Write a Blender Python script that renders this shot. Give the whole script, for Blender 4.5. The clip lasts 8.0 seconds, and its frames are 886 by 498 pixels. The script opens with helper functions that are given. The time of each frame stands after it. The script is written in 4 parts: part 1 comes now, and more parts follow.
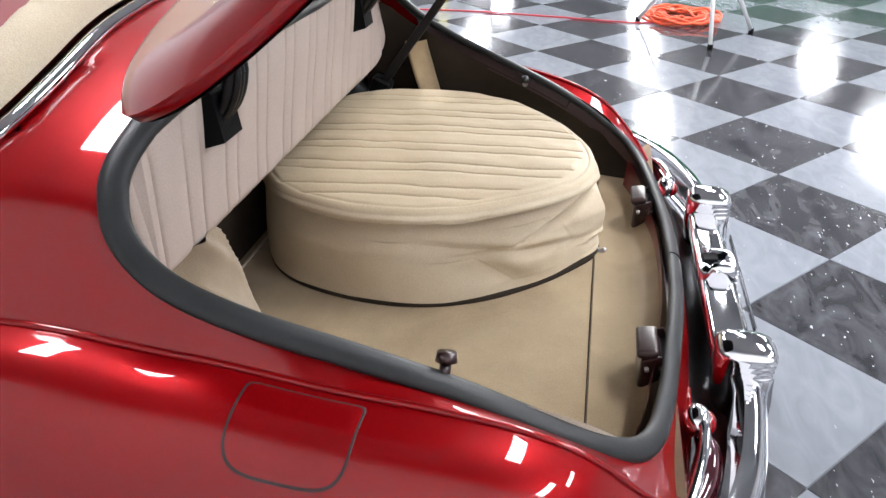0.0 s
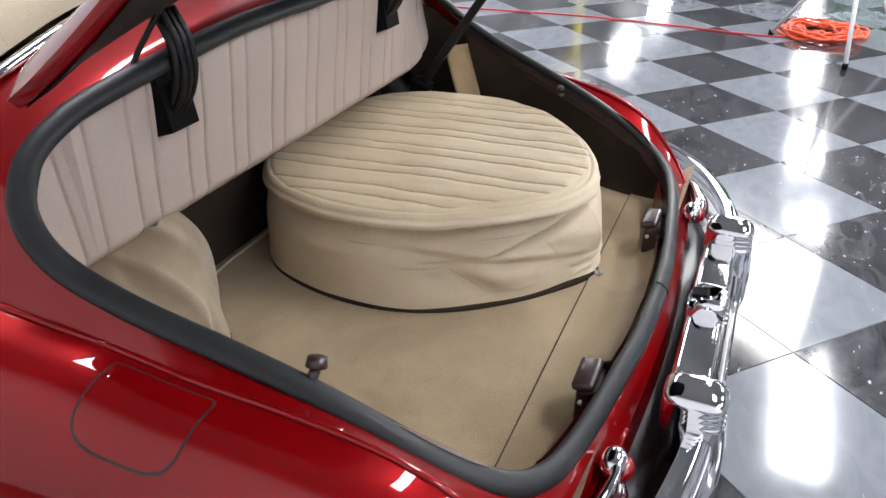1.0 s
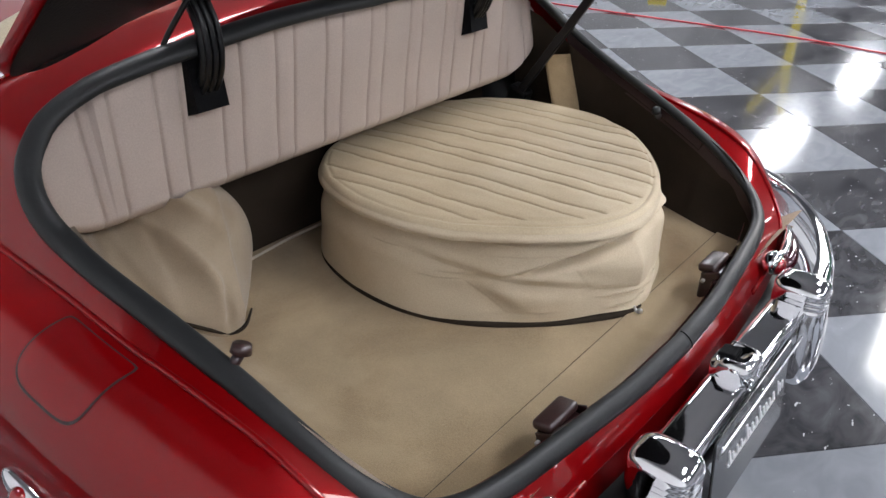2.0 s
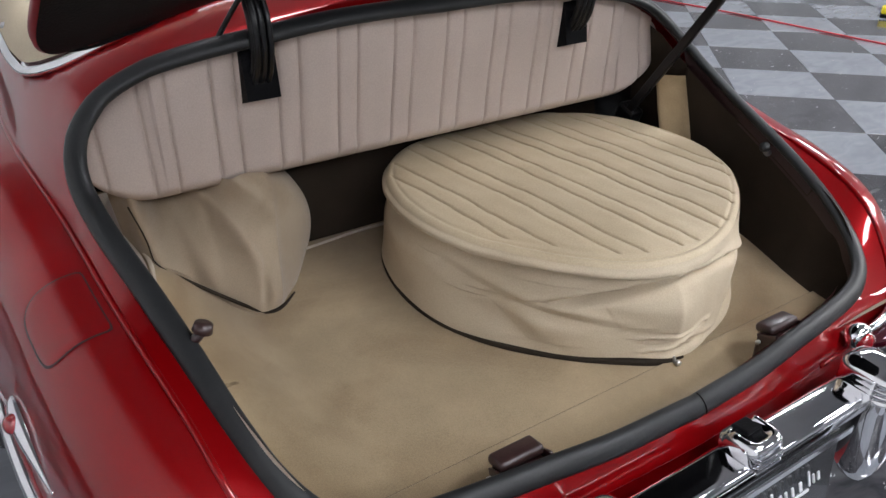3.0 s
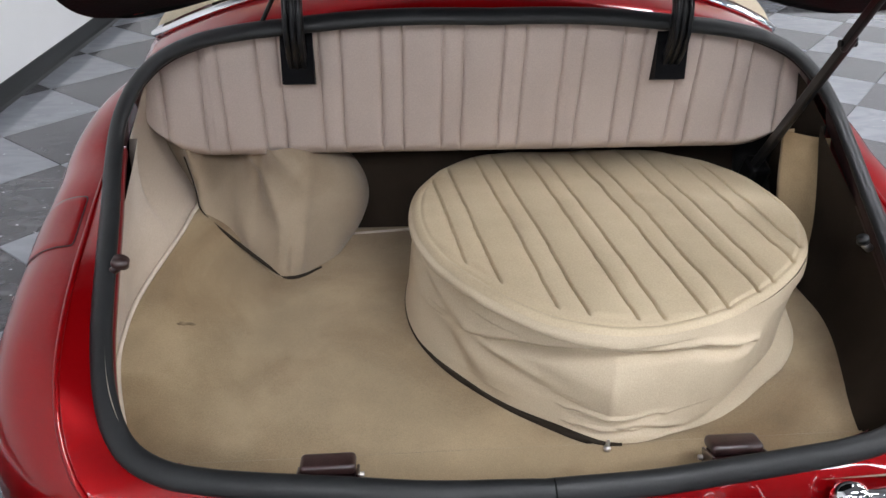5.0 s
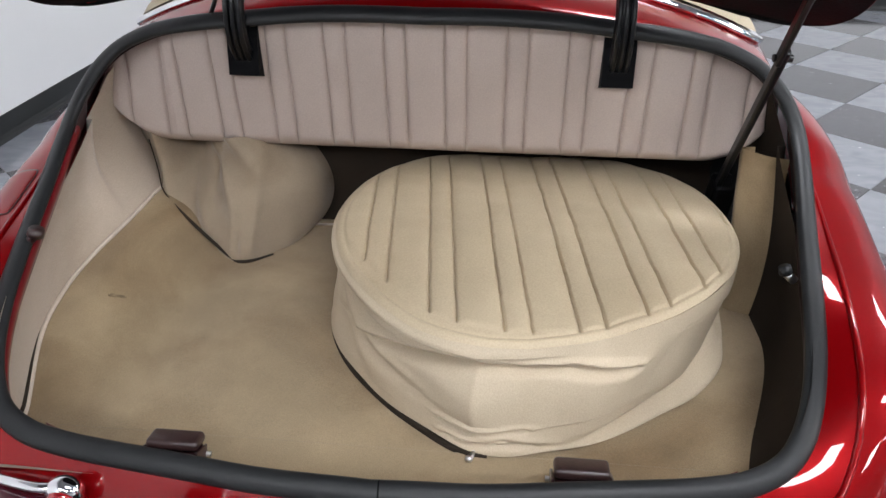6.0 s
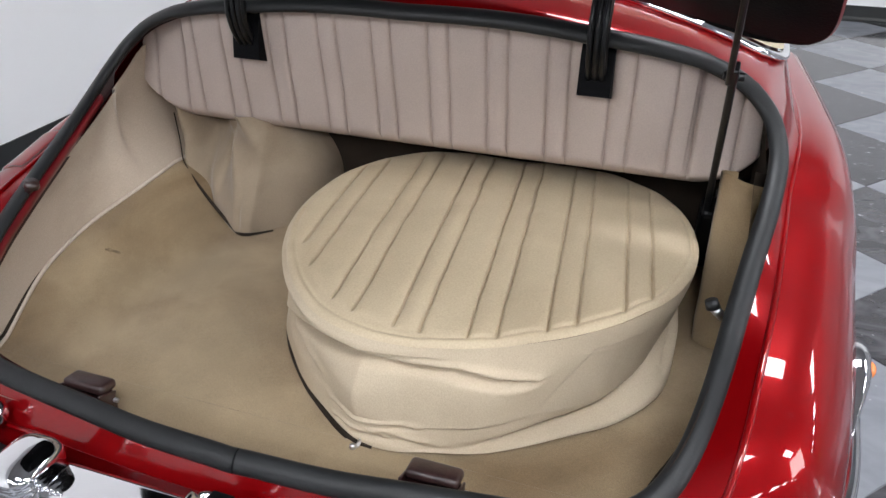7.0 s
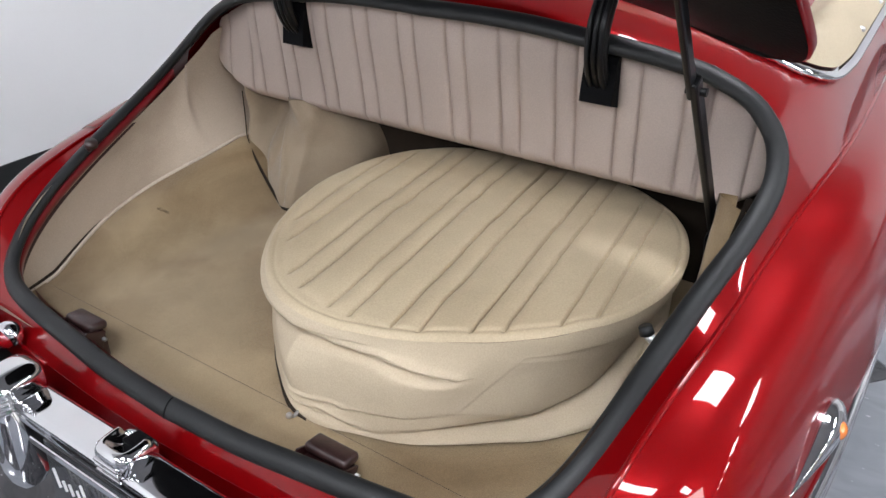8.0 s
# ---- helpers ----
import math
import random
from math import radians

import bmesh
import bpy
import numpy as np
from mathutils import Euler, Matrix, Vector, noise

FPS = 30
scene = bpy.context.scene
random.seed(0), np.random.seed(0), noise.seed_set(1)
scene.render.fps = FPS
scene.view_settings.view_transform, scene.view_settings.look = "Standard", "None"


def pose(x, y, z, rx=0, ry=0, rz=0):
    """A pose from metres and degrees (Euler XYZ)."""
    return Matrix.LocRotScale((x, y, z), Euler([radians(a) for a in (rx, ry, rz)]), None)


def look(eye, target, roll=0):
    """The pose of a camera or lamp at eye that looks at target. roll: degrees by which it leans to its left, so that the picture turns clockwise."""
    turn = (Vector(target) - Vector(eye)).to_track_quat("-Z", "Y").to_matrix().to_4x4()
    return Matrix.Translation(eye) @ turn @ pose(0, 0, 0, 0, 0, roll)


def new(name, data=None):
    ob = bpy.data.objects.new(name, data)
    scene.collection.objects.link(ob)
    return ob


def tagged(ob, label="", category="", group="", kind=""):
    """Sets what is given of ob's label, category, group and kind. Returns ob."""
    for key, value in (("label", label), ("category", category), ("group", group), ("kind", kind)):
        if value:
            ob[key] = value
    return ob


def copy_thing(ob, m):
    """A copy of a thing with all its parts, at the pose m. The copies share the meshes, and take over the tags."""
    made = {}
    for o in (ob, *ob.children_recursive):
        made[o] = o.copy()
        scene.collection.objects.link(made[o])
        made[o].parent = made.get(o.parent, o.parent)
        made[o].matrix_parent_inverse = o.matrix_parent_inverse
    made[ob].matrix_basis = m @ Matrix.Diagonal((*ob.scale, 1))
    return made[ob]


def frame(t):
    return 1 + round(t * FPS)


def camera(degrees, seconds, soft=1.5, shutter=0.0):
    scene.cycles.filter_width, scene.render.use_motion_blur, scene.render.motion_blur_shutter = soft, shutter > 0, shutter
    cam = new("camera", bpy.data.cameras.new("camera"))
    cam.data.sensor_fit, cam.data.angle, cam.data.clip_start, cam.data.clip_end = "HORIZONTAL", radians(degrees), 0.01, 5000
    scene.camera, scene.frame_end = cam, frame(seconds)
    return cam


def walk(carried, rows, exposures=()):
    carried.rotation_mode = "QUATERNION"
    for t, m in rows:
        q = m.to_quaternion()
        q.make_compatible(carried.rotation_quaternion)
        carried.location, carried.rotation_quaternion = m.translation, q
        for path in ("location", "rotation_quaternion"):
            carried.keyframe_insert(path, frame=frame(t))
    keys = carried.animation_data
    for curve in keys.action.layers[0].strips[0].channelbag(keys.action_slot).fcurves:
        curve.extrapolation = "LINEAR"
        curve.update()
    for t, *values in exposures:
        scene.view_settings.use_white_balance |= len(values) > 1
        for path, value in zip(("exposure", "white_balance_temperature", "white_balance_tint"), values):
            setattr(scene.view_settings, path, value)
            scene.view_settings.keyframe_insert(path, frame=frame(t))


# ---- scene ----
cam = camera(61.2, 8.0)
PATH = [
    (0, (-0.078, -1.153, 1.154), (-0.411, 0.552, 0.162), 0.7),
    (0.5, (0.052, -1.113, 1.159), (-0.423, 0.555, 0.164), 0.6),
    (1, (0.182, -1.052, 1.157), (-0.5, 0.546, 0.165), 0.3),
    (1.5, (0.299, -0.975, 1.156), (-0.598, 0.513, 0.166), 0.5),
    (3, (0.557, -0.669, 1.169), (-0.891, 0.284, 0.17), 0.6),
    (3.5, (0.606, -0.552, 1.173), (-0.953, 0.199, 0.17), 0.8),
    (4, (0.651, -0.429, 1.18), (-0.991, 0.104, 0.17), 0.8),
    (5.5, (0.728, 0.014, 1.178), (-1.007, 0.003, 0.183), 0.6),
    (6, (0.716, 0.175, 1.183), (-1.008, 0.024, 0.18), 0.4),
    (6.5, (0.694, 0.347, 1.181), (-1.006, 0.017, 0.181), 0.5),
    (7, (0.657, 0.502, 1.185), (-0.98, -0.048, 0.177), 0.3),
    (7.5, (0.602, 0.649, 1.184), (-0.944, -0.121, 0.176), -0.2),
    (8, (0.533, 0.788, 1.188), (-0.895, -0.176, 0.174), -0.6),
]
walk(cam, [(t, look(eye, target, roll)) for t, eye, target, roll in PATH], exposures=[(0, 0.60), (0.5, 0.46), (1, 0.23), (1.5, 0.06), (3, -0.11), (4, -0.06), (5.5, -0.01), (8, -0.03)])

# ---- light and exposure ----
world = bpy.data.worlds.new("showroom_air")
scene.world = world
world.use_nodes = True
world.node_tree.nodes["Background"].inputs[0].default_value = (0.9, 0.95, 1.0, 1)
world.node_tree.nodes["Background"].inputs[1].default_value = 0.02
scene.view_settings.exposure = 0.0
PANEL_GLOW, SOFTBOX_GLOW = 39.0, 13.0


# ---- materials ----
def material(name, colour, rough=0.5, metal=0.0, coat=0.0, coat_rough=0.03, vary=0.0, scale=8.0, grain=0.0, grain_scale=300.0,
             bump=0.0, sheen=0.0, second=None, specular=0.5, stain=0.0, stain_scale=3.0):
    """A surface with a soft large mottling (vary, scale), a fine grain in colour, and a fine relief (bump)."""
    m = bpy.data.materials.new(name)
    m.use_nodes = True
    nt = m.node_tree
    b = nt.nodes["Principled BSDF"]
    b.inputs["Roughness"].default_value = rough
    b.inputs["Metallic"].default_value = metal
    b.inputs["Coat Weight"].default_value = coat
    b.inputs["Coat Roughness"].default_value = coat_rough
    b.inputs["Sheen Weight"].default_value = sheen
    b.inputs["Specular IOR Level"].default_value = specular
    tc = nt.nodes.new("ShaderNodeTexCoord")
    big = nt.nodes.new("ShaderNodeTexNoise")
    big.inputs["Scale"].default_value = scale
    big.inputs["Detail"].default_value = 5
    fine = nt.nodes.new("ShaderNodeTexNoise")
    fine.inputs["Scale"].default_value = grain_scale
    fine.inputs["Detail"].default_value = 3
    for n in (big, fine):
        nt.links.new(tc.outputs["Object"], n.inputs["Vector"])
    ramp = nt.nodes.new("ShaderNodeValToRGB")
    second = second or tuple(c * (1 - vary) for c in colour)
    ramp.color_ramp.elements[0].position, ramp.color_ramp.elements[1].position = 0.32, 0.66
    ramp.color_ramp.elements[0].color = (*second, 1)
    ramp.color_ramp.elements[1].color = (*colour, 1)
    nt.links.new(big.outputs["Fac"], ramp.inputs["Fac"])
    mix = nt.nodes.new("ShaderNodeMix")
    mix.data_type, mix.blend_type = "RGBA", "OVERLAY"
    mix.inputs["Factor"].default_value = grain
    nt.links.new(ramp.outputs["Color"], mix.inputs["A"])
    nt.links.new(fine.outputs["Fac"], mix.inputs["B"])
    last = mix
    if stain:
        blot = nt.nodes.new("ShaderNodeTexNoise")
        blot.inputs["Scale"].default_value, blot.inputs["Detail"].default_value, blot.inputs["Distortion"].default_value = stain_scale, 9, 0.6
        nt.links.new(tc.outputs["Object"], blot.inputs["Vector"])
        cut = nt.nodes.new("ShaderNodeMapRange")
        cut.inputs["From Min"].default_value, cut.inputs["From Max"].default_value = 0.46, 0.68
        cut.inputs["To Max"].default_value = stain
        nt.links.new(blot.outputs["Fac"], cut.inputs["Value"])
        last = nt.nodes.new("ShaderNodeMix")
        last.data_type, last.blend_type = "RGBA", "MULTIPLY"
        last.inputs["B"].default_value = (0.50, 0.42, 0.34, 1)
        nt.links.new(cut.outputs[0], last.inputs["Factor"])
        nt.links.new(mix.outputs["Result"], last.inputs["A"])
    nt.links.new(last.outputs["Result"], b.inputs["Base Color"])
    if bump:
        bp = nt.nodes.new("ShaderNodeBump")
        bp.inputs["Strength"].default_value = bump
        bp.inputs["Distance"].default_value = 0.002
        nt.links.new(fine.outputs["Fac"], bp.inputs["Height"])
        nt.links.new(bp.outputs["Normal"], b.inputs["Normal"])
    return m


def glow(name, colour, strength):
    m = bpy.data.materials.new(name)
    m.use_nodes = True
    b = m.node_tree.nodes["Principled BSDF"]
    b.inputs["Base Color"].default_value = (0.8, 0.8, 0.8, 1)
    b.inputs["Emission Color"].default_value = (*colour, 1)
    b.inputs["Emission Strength"].default_value = strength
    return m


def tile_material(name, colour, second, speck, speck_at):
    """Waxed vinyl tile: marbled streaks, pale chips, a slightly uneven polish; each tile a little different."""
    m = bpy.data.materials.new(name)
    m.use_nodes = True
    nt = m.node_tree
    b = nt.nodes["Principled BSDF"]
    b.inputs["Roughness"].default_value = 0.12
    b.inputs["Coat Weight"].default_value = 0.2
    b.inputs["Coat Roughness"].default_value = 0.05
    geo = nt.nodes.new("ShaderNodeNewGeometry")
    info = nt.nodes.new("ShaderNodeObjectInfo")
    add = nt.nodes.new("ShaderNodeMath")
    nt.links.new(info.outputs["Random"], add.inputs[0])
    nt.links.new(geo.outputs["Random Per Island"], add.inputs[1])
    off = nt.nodes.new("ShaderNodeVectorMath")
    off.operation = "SCALE"
    off.inputs[0].default_value = (37, 91, 53)
    nt.links.new(add.outputs[0], off.inputs["Scale"])
    place = nt.nodes.new("ShaderNodeVectorMath")
    nt.links.new(geo.outputs["Position"], place.inputs[0])
    nt.links.new(off.outputs[0], place.inputs[1])
    stretch = nt.nodes.new("ShaderNodeMapping")
    stretch.inputs["Scale"].default_value = (1, 0.45, 1)
    stretch.inputs["Rotation"].default_value = (0, 0, 0.6)
    nt.links.new(place.outputs[0], stretch.inputs["Vector"])
    marble = nt.nodes.new("ShaderNodeTexNoise")
    marble.inputs["Scale"].default_value = 14
    marble.inputs["Detail"].default_value = 8
    marble.inputs["Distortion"].default_value = 1.2
    nt.links.new(stretch.outputs[0], marble.inputs["Vector"])
    ramp = nt.nodes.new("ShaderNodeValToRGB")
    ramp.color_ramp.elements[0].position, ramp.color_ramp.elements[1].position = 0.35, 0.68
    ramp.color_ramp.elements[0].color = (*colour, 1)
    ramp.color_ramp.elements[1].color = (*second, 1)
    nt.links.new(marble.outputs["Fac"], ramp.inputs["Fac"])
    chips = nt.nodes.new("ShaderNodeTexNoise")
    chips.inputs["Scale"].default_value = 75
    chips.inputs["Detail"].default_value = 2
    nt.links.new(stretch.outputs[0], chips.inputs["Vector"])
    cut = nt.nodes.new("ShaderNodeValToRGB")
    cut.color_ramp.elements[0].position, cut.color_ramp.elements[1].position = speck_at, speck_at + 0.04
    nt.links.new(chips.outputs["Fac"], cut.inputs["Fac"])
    mix = nt.nodes.new("ShaderNodeMix")
    mix.data_type = "RGBA"
    mix.inputs["B"].default_value = (*speck, 1)
    nt.links.new(cut.outputs["Color"], mix.inputs["Factor"])
    nt.links.new(ramp.outputs["Color"], mix.inputs["A"])
    nt.links.new(mix.outputs["Result"], b.inputs["Base Color"])
    wear = nt.nodes.new("ShaderNodeTexNoise")
    wear.inputs["Scale"].default_value = 1.7
    wear.inputs["Detail"].default_value = 6
    nt.links.new(geo.outputs["Position"], wear.inputs["Vector"])
    rr = nt.nodes.new("ShaderNodeMapRange")
    rr.inputs["To Min"].default_value, rr.inputs["To Max"].default_value = 0.05, 0.17
    nt.links.new(wear.outputs["Fac"], rr.inputs["Value"])
    nt.links.new(rr.outputs[0], b.inputs["Roughness"])
    bp = nt.nodes.new("ShaderNodeBump")
    bp.inputs["Strength"].default_value = 0.06
    bp.inputs["Distance"].default_value = 0.004
    swell = nt.nodes.new("ShaderNodeTexNoise")
    swell.inputs["Scale"].default_value = 9
    nt.links.new(geo.outputs["Position"], swell.inputs["Vector"])
    nt.links.new(swell.outputs["Fac"], bp.inputs["Height"])
    nt.links.new(bp.outputs["Normal"], b.inputs["Normal"])
    return m


RED = material("red_paint", (0.235, 0.0010, 0.0026), rough=0.34, metal=0.35, coat=0.8, coat_rough=0.012, vary=0.12, scale=3, grain=0.15, grain_scale=900, specular=0.05)
RED_DARK = material("red_paint_inner", (0.16, 0.006, 0.010), rough=0.35, coat=0.6, coat_rough=0.08, vary=0.3, scale=20)
CARPET = material("tan_carpet", (0.378, 0.284, 0.170), rough=0.95, vary=0.16, scale=11, grain=0.35, grain_scale=700, bump=0.5, sheen=0.25, specular=0.15, stain=0.75, stain_scale=3.4)
CARPET_PALE = material("pale_tan_carpet", (0.50, 0.415, 0.33), rough=0.95, vary=0.12, scale=6, grain=0.3, grain_scale=700, bump=0.45, sheen=0.25, specular=0.15, stain=0.4, stain_scale=4.0)
# dark brown of the boot side; also stands in for shade in gaps
BROWN_AND_SHADE = material("dark_brown_and_shade", (0.036, 0.027, 0.020), rough=0.95, vary=0.35, scale=7, grain=0.3, grain_scale=600, bump=0.5, specular=0.15)
HOOD_CARPET = material("worn_tan_carpet", (0.37, 0.292, 0.208), rough=0.95, vary=0.14, scale=8, grain=0.3, grain_scale=700, bump=0.5, sheen=0.25, specular=0.15, stain=0.5, stain_scale=6.0)
MAROON_WORN = material("worn_maroon_paint", (0.038, 0.017, 0.016), rough=0.38, coat=0.3, coat_rough=0.2, vary=0.45, scale=60, grain=0.3, grain_scale=400, bump=0.15)
TUFT = material("greige_vinyl", (0.51, 0.425, 0.375), rough=0.62, vary=0.07, scale=9, grain=0.15, grain_scale=420, bump=0.12, specular=0.3)
COVER = material("beige_vinyl", (0.55, 0.45, 0.305), rough=0.55, vary=0.10, scale=6, grain=0.2, grain_scale=380, bump=0.16, specular=0.35, stain=0.25, stain_scale=3.0)
COVER_SIDE = material("beige_cloth_side", (0.56, 0.465, 0.335), rough=0.7, vary=0.14, scale=5, grain=0.2, grain_scale=500, bump=0.2, specular=0.3, stain=0.3, stain_scale=4.0)
CREAM = material("cream_top_canvas", (0.44, 0.37, 0.265), rough=0.7, vary=0.10, scale=4, grain=0.25, grain_scale=500, bump=0.3, specular=0.3)
RUBBER = material("grey_rubber", (0.016, 0.017, 0.018), specular=0.35, rough=0.45, vary=0.35, scale=14, grain=0.2, grain_scale=250, bump=0.1)
BLACK = material("black_vinyl", (0.007, 0.007, 0.008), rough=0.5, vary=0.3, scale=9, grain=0.1, grain_scale=260, bump=0.3, specular=0.05)
BLACK_STEEL = material("black_painted_steel", (0.007, 0.007, 0.008), specular=0.35, rough=0.3, vary=0.4, scale=30, grain=0.1, grain_scale=500, bump=0.1)
CHROME = material("chrome", (0.86, 0.86, 0.88), rough=0.06, metal=1.0, vary=0.06, scale=12, bump=0.02, grain_scale=60)
SATIN = material("satin_steel", (0.62, 0.62, 0.63), rough=0.28, metal=1.0, vary=0.2, scale=40)
MAROON = material("maroon_painted_steel", (0.028, 0.008, 0.009), rough=0.3, coat=0.5, vary=0.4, scale=50, bump=0.1)
LENS = material("red_lens", (0.30, 0.004, 0.008), rough=0.08, coat=1.0, vary=0.3, scale=120, specular=0.7)
LENS_DARK = material("deep_red_lens", (0.05, 0.004, 0.010), rough=0.08, coat=1.0, vary=0.3, scale=120, specular=0.7)
AMBER = material("amber_lens", (0.75, 0.20, 0.03), rough=0.12, coat=1.0, vary=0.2, scale=90)
PLATE = material("black_plate", (0.012, 0.012, 0.014), rough=0.25, coat=0.5, vary=0.2, scale=20)
INK = material("white_ink", (0.75, 0.75, 0.77), rough=0.5, vary=0.05, scale=20)
WALL = material("white_wall_paint", (0.80, 0.80, 0.80), rough=0.75, vary=0.04, scale=1.5, grain=0.05, grain_scale=120, bump=0.08)
CEILING = material("grey_ceiling_paint", (0.28, 0.28, 0.29), rough=0.9, vary=0.06, scale=3, grain=0.2, grain_scale=90, bump=0.2)
WALL_UNSEEN = material("unseen_grey_wall", (0.40, 0.40, 0.41), rough=0.8, vary=0.06, scale=1.2, grain=0.05, grain_scale=90, bump=0.08)
WALL_DIM = material("unseen_mid_grey_wall", (0.30, 0.30, 0.305), rough=0.7, vary=0.3, scale=0.9, grain=0.05, grain_scale=90, bump=0.08)
BASE = material("black_cove_base", (0.016, 0.018, 0.018), rough=0.35, vary=0.3, scale=5, bump=0.05)
TILE_LIGHT = tile_material("grey_vinyl_tile", (0.19, 0.202, 0.225), (0.235, 0.247, 0.27), (0.5, 0.5, 0.52), 0.74)
TILE_DARK = tile_material("charcoal_vinyl_tile", (0.028, 0.028, 0.032), (0.085, 0.085, 0.092), (0.5, 0.5, 0.52), 0.70)
GROUT = material("tile_bed", (0.10, 0.10, 0.105), rough=0.6, vary=0.2, scale=4)
STEEL_WHITE = material("white_coated_tube", (0.72, 0.72, 0.72), rough=0.35, vary=0.1, scale=20)
ORANGE = material("orange_cable", (0.85, 0.10, 0.03), rough=0.5, vary=0.15, scale=30)
ROPE = material("red_cable", (0.55, 0.03, 0.05), rough=0.5, vary=0.2, scale=10)
YELLOW = material("yellow_paint", (0.75, 0.60, 0.02), rough=0.4, vary=0.12, scale=12)
GREEN = material("green_painted_board", (0.02, 0.12, 0.06), rough=0.6, vary=0.15, scale=3)
BINDING = material("pale_carpet_binding", (0.62, 0.53, 0.44), rough=0.85, vary=0.15, scale=30, grain=0.2, grain_scale=600, bump=0.3, specular=0.2)
SMUDGE = material("soiled_carpet", (0.30, 0.222, 0.135), rough=0.95, vary=0.5, scale=60, grain=0.4, grain_scale=700, bump=0.5, specular=0.15)
MAROON_HIDE = material("maroon_hide", (0.030, 0.010, 0.010), rough=0.5, vary=0.3, scale=8, grain=0.2, grain_scale=300, bump=0.3)
PANEL = glow("ceiling_panel_diffuser", (0.965, 0.985, 1.05), PANEL_GLOW)
SOFT = glow("softbox_diffuser", (1.0, 0.99, 0.97), SOFTBOX_GLOW)


# ---- mesh helpers ----
def smooth(t):
    t = min(1.0, max(0.0, t))
    return t * t * (3 - 2 * t)


def spline(rows, n):
    """n + 1 places along a smooth curve through the rows (any number of columns), evenly spaced by the first columns' length."""
    p = np.array(rows, float)
    p = np.vstack([2 * p[0] - p[1], p, 2 * p[-1] - p[-2]])
    out = []
    for i in range(1, len(p) - 2):
        for k in range(24):
            t = k / 24
            a, b, c, d = p[i - 1], p[i], p[i + 1], p[i + 2]
            out.append(0.5 * (2 * b + (c - a) * t + (2 * a - 5 * b + 4 * c - d) * t * t + (3 * b - a - 3 * c + d) * t ** 3))
    out = np.array(out + [p[-2]])
    run = np.concatenate([[0], np.cumsum(np.linalg.norm(np.diff(out[:, :2], axis=0), axis=1))])
    at = np.linspace(0, run[-1], n + 1)
    return np.stack([np.interp(at, run, out[:, k]) for k in range(out.shape[1])], axis=1)


def mesh_of(name, verts, faces, mat, shade=True):
    me = bpy.data.meshes.new(name)
    me.from_pydata([tuple(map(float, v)) for v in verts], [], faces)
    me.materials.append(mat)
    bm = bmesh.new()
    bm.from_mesh(me)
    bmesh.ops.recalc_face_normals(bm, faces=bm.faces[:])
    bm.to_mesh(me)
    bm.free()
    if shade:
        me.polygons.foreach_set("use_smooth", [True] * len(me.polygons))
    me.update()
    return me


def piece(name, verts, faces, mat, parent=None, label="", shade=True):
    ob = new(name, mesh_of(name, verts, faces, mat, shade))
    ob.parent = parent
    if label:
        ob["label"] = label
    return ob


def part(name, bm, mat, parent=None, label="", shade=False):
    me = bpy.data.meshes.new(name)
    bm.to_mesh(me)
    bm.free()
    me.materials.append(mat)
    if shade:
        me.polygons.foreach_set("use_smooth", [True] * len(me.polygons))
    ob = new(name, me)
    ob.parent = parent
    if label:
        ob["label"] = label
    return ob


def empty(name, label, category, group="", kind=""):
    return tagged(new(name), label, category, group, kind)


def grid_faces(nu, nv, closed_u=False, closed_v=False):
    """Faces of a grid of nu x nv places, numbered row by row."""
    f = []
    for i in range(nu if closed_u else nu - 1):
        for j in range(nv if closed_v else nv - 1):
            a, b = i, (i + 1) % nu
            c, d = j, (j + 1) % nv
            f.append((a * nv + c, a * nv + d, b * nv + d, b * nv + c))
    return f


def box(bm, size, m=Matrix(), bevel=0.0, segments=2):
    r = bmesh.ops.create_cube(bm, size=1.0, matrix=m @ Matrix.Diagonal((*size, 1)))
    if bevel:
        edges = list({e for v in r["verts"] for e in v.link_edges})
        bmesh.ops.bevel(bm, geom=edges, offset=bevel, segments=segments, affect="EDGES", profile=0.5)
    return bm


def rod(bm, a, b, r1, r2=None, segments=16):
    a, b = Vector(a), Vector(b)
    q = (b - a).to_track_quat("Z", "Y").to_matrix().to_4x4()
    bmesh.ops.create_cone(bm, cap_ends=True, segments=segments, radius1=r1, radius2=r1 if r2 is None else r2, depth=(b - a).length,
                          matrix=Matrix.Translation((a + b) / 2) @ q)
    return bm


def ball(bm, at, size, segments=20):
    bmesh.ops.create_uvsphere(bm, u_segments=segments, v_segments=segments // 2, radius=1.0,
                              matrix=Matrix.Translation(at) @ Matrix.Diagonal((*size, 1)))
    return bm


def tube(path, radius, sides=12, closed=False, flat=1.0, up=(0, 0, 1)):
    """Places and faces of a tube along a path; flat squeezes it across up."""
    p = [Vector(v) for v in path]
    n = len(p)
    verts, up = [], Vector(up)
    for i in range(n):
        d = (p[(i + 1) % n] - p[i - 1]) if closed else (p[min(i + 1, n - 1)] - p[max(i - 1, 0)])
        s = d.cross(up).normalized()
        w = s.cross(d).normalized()
        r = radius[i] if hasattr(radius, "__len__") else radius
        for k in range(sides):
            a = 2 * math.pi * k / sides
            verts.append(p[i] + s * (math.cos(a) * r) + w * (math.sin(a) * r * flat))
    f = grid_faces(n, sides, closed, True)
    if not closed:
        f += [tuple(range(sides)), tuple(range((n - 1) * sides, n * sides))]
    return verts, f


# ---- the showroom ----
X_W, X_E, Y_S, Y_N, TOP = -5.0, 9.0, -1.9, 26.0, 3.6


